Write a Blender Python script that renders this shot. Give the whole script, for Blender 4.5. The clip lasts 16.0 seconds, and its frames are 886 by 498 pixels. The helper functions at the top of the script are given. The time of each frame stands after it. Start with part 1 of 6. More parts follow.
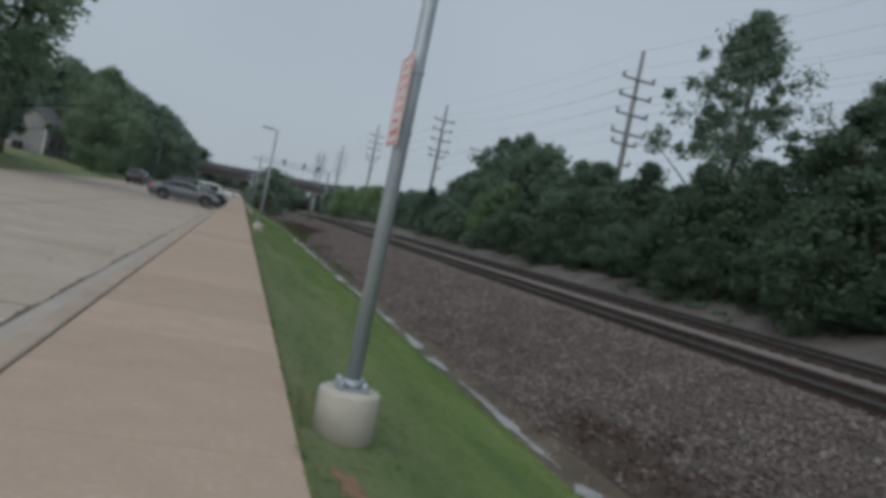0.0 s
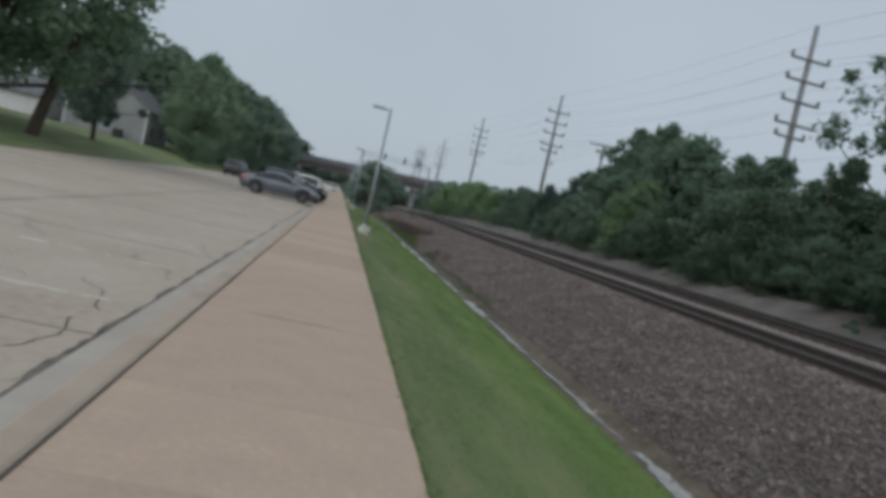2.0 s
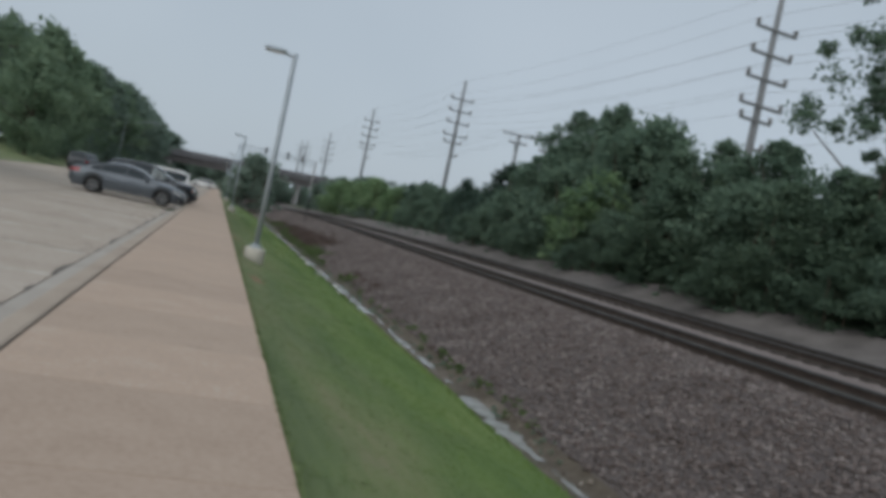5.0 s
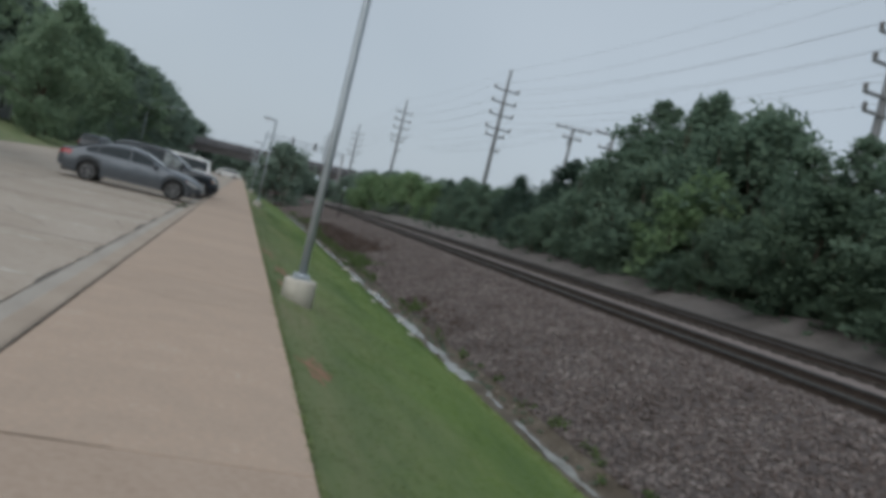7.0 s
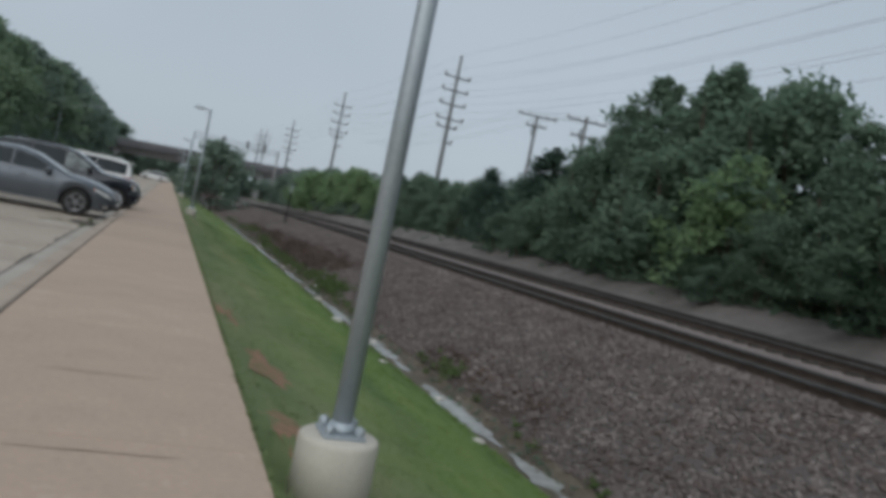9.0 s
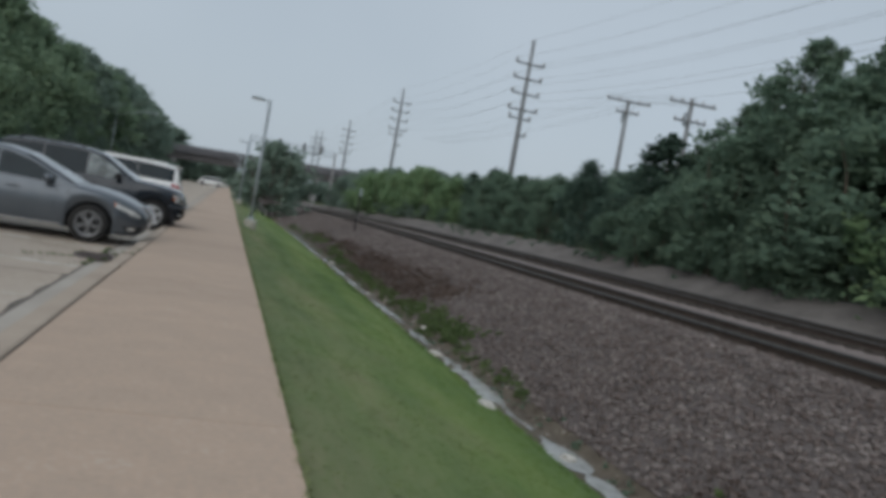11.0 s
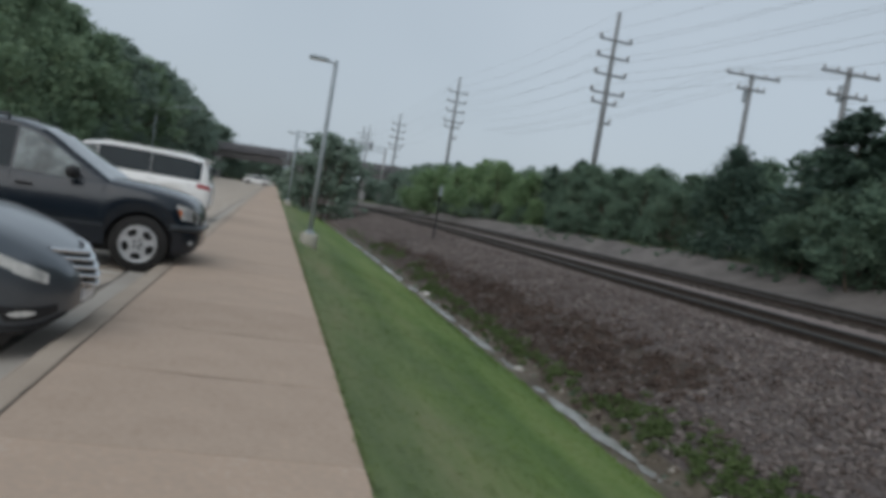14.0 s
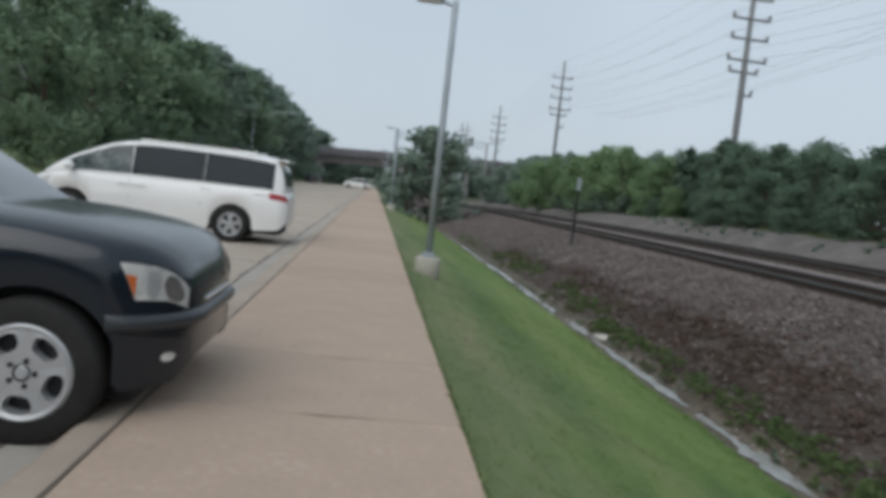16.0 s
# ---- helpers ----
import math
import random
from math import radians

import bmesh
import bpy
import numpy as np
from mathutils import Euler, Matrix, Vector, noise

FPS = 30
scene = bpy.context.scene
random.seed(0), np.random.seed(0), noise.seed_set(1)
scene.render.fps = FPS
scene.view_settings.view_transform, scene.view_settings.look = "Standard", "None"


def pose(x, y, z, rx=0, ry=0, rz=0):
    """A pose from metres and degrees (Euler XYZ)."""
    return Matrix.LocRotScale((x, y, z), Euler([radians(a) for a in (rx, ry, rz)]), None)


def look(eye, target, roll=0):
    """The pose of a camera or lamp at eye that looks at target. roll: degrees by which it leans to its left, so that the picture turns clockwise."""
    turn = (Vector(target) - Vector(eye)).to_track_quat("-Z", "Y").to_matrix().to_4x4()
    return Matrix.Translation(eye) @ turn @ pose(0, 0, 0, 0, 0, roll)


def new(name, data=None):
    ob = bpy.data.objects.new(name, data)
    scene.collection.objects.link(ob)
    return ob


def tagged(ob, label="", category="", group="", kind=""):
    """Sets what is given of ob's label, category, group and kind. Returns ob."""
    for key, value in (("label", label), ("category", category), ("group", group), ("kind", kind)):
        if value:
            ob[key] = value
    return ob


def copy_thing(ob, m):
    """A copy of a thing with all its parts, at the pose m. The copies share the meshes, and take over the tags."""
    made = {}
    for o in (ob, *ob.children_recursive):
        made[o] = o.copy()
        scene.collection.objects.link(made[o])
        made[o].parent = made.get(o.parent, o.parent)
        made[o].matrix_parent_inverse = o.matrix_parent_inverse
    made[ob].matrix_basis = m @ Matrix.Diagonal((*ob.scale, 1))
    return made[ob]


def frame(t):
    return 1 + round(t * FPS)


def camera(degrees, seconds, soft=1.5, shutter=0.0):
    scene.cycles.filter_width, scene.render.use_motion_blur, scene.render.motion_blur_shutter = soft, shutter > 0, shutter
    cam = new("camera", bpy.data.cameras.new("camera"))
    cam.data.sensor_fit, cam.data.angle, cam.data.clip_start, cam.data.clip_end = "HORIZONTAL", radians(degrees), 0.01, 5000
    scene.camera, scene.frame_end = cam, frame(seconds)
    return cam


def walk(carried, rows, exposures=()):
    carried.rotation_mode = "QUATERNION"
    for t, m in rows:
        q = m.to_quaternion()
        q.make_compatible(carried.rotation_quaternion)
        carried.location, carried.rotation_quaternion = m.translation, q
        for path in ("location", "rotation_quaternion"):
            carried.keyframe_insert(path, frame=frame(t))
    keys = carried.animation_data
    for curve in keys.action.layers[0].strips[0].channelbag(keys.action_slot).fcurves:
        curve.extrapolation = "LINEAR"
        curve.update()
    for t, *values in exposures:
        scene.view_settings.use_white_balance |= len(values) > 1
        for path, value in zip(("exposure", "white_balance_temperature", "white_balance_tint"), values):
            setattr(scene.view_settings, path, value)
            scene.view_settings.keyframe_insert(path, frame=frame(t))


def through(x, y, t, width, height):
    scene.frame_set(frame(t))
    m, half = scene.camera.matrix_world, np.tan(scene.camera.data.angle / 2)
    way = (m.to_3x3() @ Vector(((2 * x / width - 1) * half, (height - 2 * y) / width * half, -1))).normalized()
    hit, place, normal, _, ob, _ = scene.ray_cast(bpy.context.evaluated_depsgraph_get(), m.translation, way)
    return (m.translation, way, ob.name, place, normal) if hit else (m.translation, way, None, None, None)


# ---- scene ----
cam = camera(59.4, 16.0, 4.7, 0.2)
PATH = [
    (0, (-0.59, 1.062, 1.354), (-0.071, 2.993, 1.317), 11.7),
    (0.5, (-0.589, 3.023, 1.351), (-0.081, 4.957, 1.31), 10.7),
    (1, (-0.577, 5.115, 1.38), (-0.004, 7.031, 1.353), 12.7),
    (1.5, (-0.629, 7.246, 1.353), (-0.198, 9.198, 1.292), 13.1),
    (2, (-0.745, 9.289, 1.374), (-0.456, 11.266, 1.276), 13.0),
    (2.5, (-0.841, 11.056, 1.37), (-0.422, 13.01, 1.29), 9.6),
    (3, (-0.855, 12.893, 1.362), (-0.299, 14.813, 1.311), 11.4),
    (3.5, (-0.834, 14.926, 1.348), (-0.282, 16.847, 1.297), 11.3),
    (6, (-0.571, 24.151, 1.342), (0.018, 26.062, 1.299), 12.6),
    (6.5, (-0.614, 25.996, 1.375), (-0.115, 27.932, 1.306), 15.1),
    (7, (-0.657, 27.774, 1.34), (-0.129, 29.702, 1.274), 13.7),
    (7.5, (-0.738, 29.514, 1.309), (-0.347, 31.473, 1.209), 12.4),
    (8, (-0.768, 31.306, 1.319), (-0.419, 33.272, 1.206), 12.1),
    (8.5, (-0.761, 32.992, 1.364), (-0.257, 34.926, 1.283), 11.9),
    (9, (-0.705, 34.656, 1.333), (-0.022, 36.536, 1.29), 11.6),
    (9.5, (-0.699, 36.547, 1.347), (-0.173, 38.475, 1.271), 10.4),
    (9.7, (-0.672, 37.25, 1.314), (-0.109, 39.168, 1.243), 10.7),
    (12, (-0.569, 44.533, 1.385), (-0.021, 46.455, 1.307), 9.5),
    (12.5, (-0.574, 46.096, 1.376), (0.057, 47.993, 1.311), 10.2),
    (13, (-0.611, 47.83, 1.342), (-0.27, 49.797, 1.219), 9.7),
    (13.5, (-0.633, 49.444, 1.344), (-0.115, 51.374, 1.253), 11.4),
    (14, (-0.644, 51.006, 1.329), (-0.198, 52.953, 1.224), 9.4),
    (14.5, (-0.624, 52.624, 1.33), (-0.264, 54.587, 1.207), 5.3),
    (15, (-0.623, 54.249, 1.332), (-0.352, 56.226, 1.195), 5.9),
    (15.5, (-0.6, 56.003, 1.311), (-0.313, 57.977, 1.167), 3.4),
    (16, (-0.628, 57.734, 1.316), (-0.436, 59.719, 1.165), 6.3),
]
walk(cam, [(t, look(e, g, r)) for t, e, g, r in PATH], [(0.0, -0.15), (0.5, -0.18), (1.0, -0.17), (1.6, 0.0), (12.5, 0.03), (14.0, 0.07), (14.5, 0.12), (15.0, 0.28), (15.5, 0.27), (16.0, 0.31)])

# ---- world and sun: an overcast, hazy afternoon ----
world = bpy.data.worlds.new("overcast")
scene.world = world
world.use_nodes = True
wn, wl = world.node_tree.nodes, world.node_tree.links
sky = wn.new("ShaderNodeTexSky")
sky.sky_type, sky.sun_disc = "NISHITA", False
sky.sun_elevation, sky.sun_rotation = radians(38), radians(220)
sky.dust_density = 4.0
sky_gain = wn.new("ShaderNodeMix")
sky_gain.data_type, sky_gain.blend_type = "RGBA", "MULTIPLY"
sky_gain.inputs[0].default_value = 1.0
sky_gain.inputs[7].default_value = (0.11, 0.11, 0.11, 1)
wl.new(sky.outputs[0], sky_gain.inputs[6])
cloud_noise = wn.new("ShaderNodeTexNoise")
cloud_noise.inputs["Scale"].default_value, cloud_noise.inputs["Detail"].default_value = 2.2, 3.0
cloud_ramp = wn.new("ShaderNodeValToRGB")
cloud_ramp.color_ramp.elements[0].position, cloud_ramp.color_ramp.elements[1].position = 0.3, 0.7
cloud_ramp.color_ramp.elements[0].color = (0.44, 0.51, 0.577, 1)
cloud_ramp.color_ramp.elements[1].color = (0.49, 0.56, 0.628, 1)
wl.new(cloud_noise.outputs["Fac"], cloud_ramp.inputs[0])
veil = wn.new("ShaderNodeMix")
veil.data_type = "RGBA"
veil.inputs[0].default_value = 0.88
wl.new(sky_gain.outputs[2], veil.inputs[6])
wl.new(cloud_ramp.outputs[0], veil.inputs[7])
wl.new(veil.outputs[2], wn["Background"].inputs["Color"])
wn["Background"].inputs["Strength"].default_value = 1.0

sun = new("sun", bpy.data.lights.new("sun", "SUN"))
sun.data.energy, sun.data.angle, sun.data.color = 1.45, radians(80), (0.985, 0.985, 0.985)
sun.matrix_world = look((0, 0, 40), (17, 20, 19.5))


# ---- materials ----
def shade(name, stops, scale=4.0, fine=40.0, rough=0.9, metal=0.0, bump=0.0, bump_scale=None, stretch=(1, 1, 1),
          random_by="", spread=0.0, spec=0.35, fine_mix=0.35, coat=0.0):
    """A principled material: stops of a ramp over coarse and fine noise; random_by 'object' or 'island' spreads the value."""
    m = bpy.data.materials.new(name)
    m.use_nodes = True
    n, l = m.node_tree.nodes, m.node_tree.links
    p = n["Principled BSDF"]
    co = n.new("ShaderNodeNewGeometry") if random_by != "object" else n.new("ShaderNodeTexCoord")
    vec = co.outputs["Position"] if random_by != "object" else co.outputs["Object"]
    mp = n.new("ShaderNodeMapping")
    mp.inputs["Scale"].default_value = stretch
    l.new(vec, mp.inputs["Vector"])
    a, b = n.new("ShaderNodeTexNoise"), n.new("ShaderNodeTexNoise")
    for t, s, d in ((a, scale, 4.0), (b, fine, 3.0)):
        t.inputs["Scale"].default_value, t.inputs["Detail"].default_value = s, d
        l.new(mp.outputs[0], t.inputs["Vector"])
    mix = n.new("ShaderNodeMix")
    mix.inputs[0].default_value = fine_mix
    l.new(a.outputs["Fac"], mix.inputs[2]), l.new(b.outputs["Fac"], mix.inputs[3])
    fac = mix.outputs[0]
    if random_by:
        src = n.new("ShaderNodeObjectInfo").outputs["Random"] if random_by == "object" else n.new("ShaderNodeNewGeometry").outputs["Random Per Island"]
        ma = n.new("ShaderNodeMath")
        ma.operation = "MULTIPLY_ADD"
        ma.inputs[1].default_value, ma.inputs[2].default_value = spread, -spread / 2
        l.new(src, ma.inputs[0])
        ad = n.new("ShaderNodeMath")
        l.new(fac, ad.inputs[0]), l.new(ma.outputs[0], ad.inputs[1])
        fac = ad.outputs[0]
    ramp = n.new("ShaderNodeValToRGB")
    els = ramp.color_ramp.elements
    while len(els) < len(stops):
        els.new(0.5)
    for e, (pos, col) in zip(els, stops):
        e.position, e.color = pos, (*col, 1)
    l.new(fac, ramp.inputs[0])
    l.new(ramp.outputs[0], p.inputs["Base Color"])
    p.inputs["Roughness"].default_value, p.inputs["Metallic"].default_value = rough, metal
    p.inputs["Specular IOR Level"].default_value = spec
    p.inputs["Coat Weight"].default_value = coat
    p.inputs["Coat Roughness"].default_value = 0.06
    if bump:
        bp = n.new("ShaderNodeBump")
        bp.inputs["Strength"].default_value, bp.inputs["Distance"].default_value = 0.6, bump
        bt = b
        if bump_scale:
            bt = n.new("ShaderNodeTexNoise")
            bt.inputs["Scale"].default_value, bt.inputs["Detail"].default_value = bump_scale, 3.0
            l.new(mp.outputs[0], bt.inputs["Vector"])
        l.new(bt.outputs["Fac"], bp.inputs["Height"])
        l.new(bp.outputs[0], p.inputs["Normal"])
    return m


M = {}
M["walk"] = shade("walk_concrete", [(0.28, (0.338, 0.256, 0.198)), (0.42, (0.378, 0.290, 0.226)), (0.52, (0.394, 0.307, 0.242)), (0.62, (0.424, 0.318, 0.244)), (0.74, (0.440, 0.362, 0.300))], 2.6, 22, 0.88, bump=0.004, bump_scale=60, random_by="object", spread=0.24, fine_mix=0.55)
M["kerb"] = shade("kerb_concrete", [(0.3, (0.305, 0.248, 0.199)), (0.7, (0.412, 0.346, 0.282))], 1.5, 50, 0.9, bump=0.004)
M["gutter"] = shade("gutter_concrete", [(0.3, (0.305, 0.276, 0.242)), (0.7, (0.40, 0.370, 0.330))], 1.2, 50, 0.9, bump=0.003)
M["lot"] = shade("lot_concrete", [(0.30, (0.280, 0.230, 0.184)), (0.44, (0.364, 0.308, 0.252)), (0.56, (0.392, 0.338, 0.284)), (0.7, (0.438, 0.386, 0.332))], 0.45, 9, 0.85, bump=0.004, bump_scale=40, fine_mix=0.45)
M["seal"] = shade("joint_sealant", [(0.3, (0.050, 0.045, 0.040)), (0.52, (0.105, 0.093, 0.080)), (0.7, (0.20, 0.178, 0.152))], 5, 30, 0.85)
M["seam"] = shade("dirt_filled_seam", [(0.3, (0.060, 0.050, 0.041)), (0.55, (0.125, 0.104, 0.084)), (0.75, (0.24, 0.20, 0.16))], 4, 30, 0.95)
M["line"] = shade("worn_line_paint", [(0.46, (0.36, 0.315, 0.26)), (0.60, (0.56, 0.54, 0.50))], 3, 22, 0.7)
M["grass_soil"] = shade("mown_grass", [(0.34, (0.094, 0.130, 0.056)), (0.47, (0.128, 0.166, 0.070)), (0.58, (0.164, 0.186, 0.088)), (0.7, (0.210, 0.192, 0.116))], 0.7, 9, 0.95, bump=0.003, bump_scale=30, fine_mix=0.22, stretch=(1.5, 0.3, 1))
M["dirt"] = shade("bank_dirt", [(0.3, (0.074, 0.067, 0.063)), (0.5, (0.125, 0.113, 0.106)), (0.7, (0.18, 0.164, 0.155))], 0.9, 14, 0.95, bump=0.04)
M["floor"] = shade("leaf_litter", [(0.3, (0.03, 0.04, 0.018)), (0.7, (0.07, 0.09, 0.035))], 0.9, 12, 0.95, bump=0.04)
M["track_bed"] = shade("oily_track_bed", [(0.3, (0.026, 0.021, 0.018)), (0.5, (0.050, 0.041, 0.036)), (0.7, (0.085, 0.070, 0.061))], 1.5, 25, 0.95, bump=0.04, bump_scale=16)
M["between"] = shade("clean_ballast", [(0.3, (0.115, 0.094, 0.086)), (0.5, (0.185, 0.154, 0.143)), (0.7, (0.26, 0.222, 0.208))], 1.6, 26, 0.95, bump=0.05, bump_scale=16, fine_mix=0.6)
M["earth"] = shade("bare_earth", [(0.32, (0.12, 0.15, 0.055)), (0.43, (0.18, 0.14, 0.075)), (0.56, (0.29, 0.165, 0.11))], 8, 30, 0.95, bump=0.02)
M["crack"] = shade("dirt_filled_crack", [(0.3, (0.16, 0.13, 0.102)), (0.7, (0.27, 0.22, 0.178))], 6, 40, 0.95)
M["pink_print"] = shade("faded_print", [(0.3, (0.60, 0.36, 0.35)), (0.7, (0.66, 0.43, 0.42))], 3, 20, 0.5)
# Opaque pane; its pale mottling paints the daylight seen through the cab.
M["cab_glass"] = shade("daylit_side_glass", [(0.36, (0.030, 0.038, 0.040)), (0.5, (0.095, 0.118, 0.12)), (0.6, (0.20, 0.235, 0.24))], 2.6, 7, 0.05, spec=0.5)
# Mid grey in place of black: distance haze painted onto the signal heads.
M["signal"] = shade("signal_haze_grey", [(0.3, (0.20, 0.21, 0.22)), (0.7, (0.27, 0.28, 0.29))], 3, 20, 0.7)
M["weedy"] = shade("weedy_soil", [(0.3, (0.030, 0.024, 0.019)), (0.5, (0.054, 0.042, 0.034)), (0.7, (0.088, 0.069, 0.056))], 1.8, 12, 0.95, bump=0.03, bump_scale=18)
M["mud"] = shade("ditch_mud", [(0.3, (0.055, 0.043, 0.031)), (0.52, (0.098, 0.079, 0.058)), (0.72, (0.16, 0.136, 0.108))], 2.2, 14, 0.75, bump=0.03)
M["gravel"] = shade("ballast_bed", [(0.3, (0.048, 0.040, 0.038)), (0.5, (0.090, 0.075, 0.071)), (0.7, (0.145, 0.124, 0.117))], 1.2, 30, 0.95, bump=0.05, bump_scale=16, fine_mix=0.6)
M["stone"] = shade("ballast_stone", [(0.08, (0.052, 0.041, 0.037)), (0.32, (0.118, 0.092, 0.082)), (0.5, (0.098, 0.086, 0.083)), (0.68, (0.150, 0.124, 0.116)), (0.97, (0.235, 0.208, 0.196))], 1.0, 30, 0.9, random_by="island", spread=0.72)
# The pale base colour stands in for the sky reflected in the water.
M["water"] = shade("sky_pale_water", [(0.3, (0.16, 0.16, 0.145)), (0.5, (0.27, 0.272, 0.255)), (0.7, (0.38, 0.385, 0.37))], 5, 24, 0.2, spec=0.5, bump=0.006, bump_scale=14)
M["galv"] = shade("galvanised_steel", [(0.3, (0.30, 0.345, 0.375)), (0.7, (0.42, 0.465, 0.50))], 3, 30, 0.5, 0.5)
M["base"] = shade("base_concrete", [(0.3, (0.36, 0.34, 0.295)), (0.7, (0.51, 0.48, 0.42))], 2, 40, 0.9, bump=0.004, random_by="object", spread=0.1)
M["wood"] = shade("weathered_wood", [(0.3, (0.138, 0.146, 0.152)), (0.7, (0.235, 0.244, 0.252))], 2, 25, 0.9, stretch=(6, 6, 0.4))
M["tie"] = shade("creosote_tie", [(0.3, (0.032, 0.027, 0.023)), (0.7, (0.095, 0.08, 0.07))], 3, 30, 0.9, random_by="object", spread=0.3)
M["rail_web"] = shade("rusty_rail", [(0.3, (0.030, 0.022, 0.018)), (0.7, (0.070, 0.052, 0.042))], 4, 40, 0.85, 0.2)
M["rail_head"] = shade("worn_railhead", [(0.3, (0.075, 0.075, 0.074)), (0.7, (0.14, 0.14, 0.138))], 3, 40, 0.5, 0.5)
M["wire"] = shade("wire", [(0.3, (0.22, 0.24, 0.26)), (0.7, (0.30, 0.32, 0.34))], 2, 10, 0.6)
M["ceramic"] = shade("insulator", [(0.3, (0.16, 0.15, 0.145)), (0.7, (0.26, 0.25, 0.245))], 4, 20, 0.4)
M["bark"] = shade("bark", [(0.3, (0.05, 0.04, 0.03)), (0.7, (0.13, 0.105, 0.08))], 3, 20, 0.95, stretch=(2, 2, 0.5), bump=0.03)


def leafy(name, stops, through=0.42, grain=dict(scale=0.45, fine=3, spread=0.32)):
    """Leaves that let some light through."""
    m = shade(name, stops, rough=0.85, random_by="island", spec=0.12, **grain)
    n, l = m.node_tree.nodes, m.node_tree.links
    p, ramp = n["Principled BSDF"], [k for k in n if k.type == "VALTORGB"][0]
    tr, mx = n.new("ShaderNodeBsdfTranslucent"), n.new("ShaderNodeMixShader")
    mx.inputs[0].default_value = through
    l.new(ramp.outputs[0], tr.inputs["Color"])
    l.new(p.outputs[0], mx.inputs[1]), l.new(tr.outputs[0], mx.inputs[2])
    l.new(mx.outputs[0], n["Material Output"].inputs["Surface"])
    return m


# Darker copy of leaf_a: shade of the near hedge put into the colour.
M["leaf_shaded"] = leafy("leaf_shaded_green", [(0.15, (0.050, 0.082, 0.060)), (0.5, (0.084, 0.128, 0.088)), (0.85, (0.122, 0.172, 0.108))], 0.35)
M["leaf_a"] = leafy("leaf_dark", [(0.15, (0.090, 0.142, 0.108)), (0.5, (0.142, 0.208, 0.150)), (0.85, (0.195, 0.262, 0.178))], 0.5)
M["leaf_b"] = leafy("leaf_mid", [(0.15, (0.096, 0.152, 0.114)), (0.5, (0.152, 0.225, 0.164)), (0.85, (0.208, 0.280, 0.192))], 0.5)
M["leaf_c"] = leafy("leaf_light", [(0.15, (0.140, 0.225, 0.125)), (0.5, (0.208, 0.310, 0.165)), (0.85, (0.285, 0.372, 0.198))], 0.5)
# Greyer, paler leaves: distance haze is mixed into the base colour.
M["leaf_haze"] = leafy("leaf_haze_grey", [(0.15, (0.148, 0.208, 0.174)), (0.5, (0.212, 0.282, 0.230)), (0.85, (0.272, 0.338, 0.270))], 0.5)
# Light green of its own, lifted further for haze over the lot.
M["leaf_haze_green"] = leafy("leaf_pale_haze", [(0.15, (0.138, 0.206, 0.138)), (0.5, (0.202, 0.284, 0.188)), (0.85, (0.272, 0.350, 0.222))], 0.5)
M["needle"] = leafy("needle_dark", [(0.15, (0.040, 0.070, 0.058)), (0.5, (0.068, 0.108, 0.085)), (0.85, (0.098, 0.145, 0.108))], 0.3)
M["blade"] = leafy("grass_blade", [(0.3, (0.100, 0.140, 0.058)), (0.48, (0.136, 0.180, 0.074)), (0.7, (0.188, 0.210, 0.102))], 0.08, dict(scale=0.7, fine=9, spread=0.14, fine_mix=0.22, stretch=(1.5, 0.3, 1)))


def lush(m, stops):
    """Turf that grows greener and thicker towards the damp foot of the slope."""
    n, l = m.node_tree.nodes, m.node_tree.links
    ramp = [k for k in n if k.type == "VALTORGB"][0]
    fac = ramp.inputs[0].links[0].from_socket
    users = [k.to_socket for k in ramp.outputs[0].links]
    wet = n.new("ShaderNodeValToRGB")
    els = wet.color_ramp.elements
    while len(els) < len(stops):
        els.new(0.5)
    for e, (pos, col) in zip(els, stops):
        e.position, e.color = pos, (*col, 1)
    l.new(fac, wet.inputs[0])
    geo, sep, patchy, add, span, mix = n.new("ShaderNodeNewGeometry"), n.new("ShaderNodeSeparateXYZ"), n.new("ShaderNodeTexNoise"), n.new("ShaderNodeMath"), n.new("ShaderNodeMapRange"), n.new("ShaderNodeMix")
    l.new(geo.outputs["Position"], sep.inputs[0]), l.new(geo.outputs["Position"], patchy.inputs["Vector"])
    patchy.inputs["Scale"].default_value, patchy.inputs["Detail"].default_value = 0.9, 4.0
    add.operation = "MULTIPLY_ADD"
    add.inputs[1].default_value = 3.2
    l.new(patchy.outputs["Fac"], add.inputs[0]), l.new(sep.outputs["X"], add.inputs[2])
    span.inputs["From Min"].default_value, span.inputs["From Max"].default_value = 1.9, 4.0
    l.new(add.outputs[0], span.inputs["Value"])
    mix.data_type = "RGBA"
    l.new(span.outputs[0], mix.inputs[0]), l.new(ramp.outputs[0], mix.inputs[6]), l.new(wet.outputs[0], mix.inputs[7])
    for u in users:
        l.new(mix.outputs[2], u)


lush(M["grass_soil"], [(0.34, (0.074, 0.128, 0.035)), (0.5, (0.114, 0.178, 0.047)), (0.68, (0.160, 0.214, 0.068))])
lush(M["blade"], [(0.3, (0.082, 0.140, 0.038)), (0.5, (0.124, 0.190, 0.051)), (0.7, (0.170, 0.226, 0.074))])
M["weed_green"] = leafy("green_weed", [(0.15, (0.062, 0.095, 0.038)), (0.5, (0.098, 0.142, 0.056)), (0.85, (0.145, 0.186, 0.078))], 0.35)
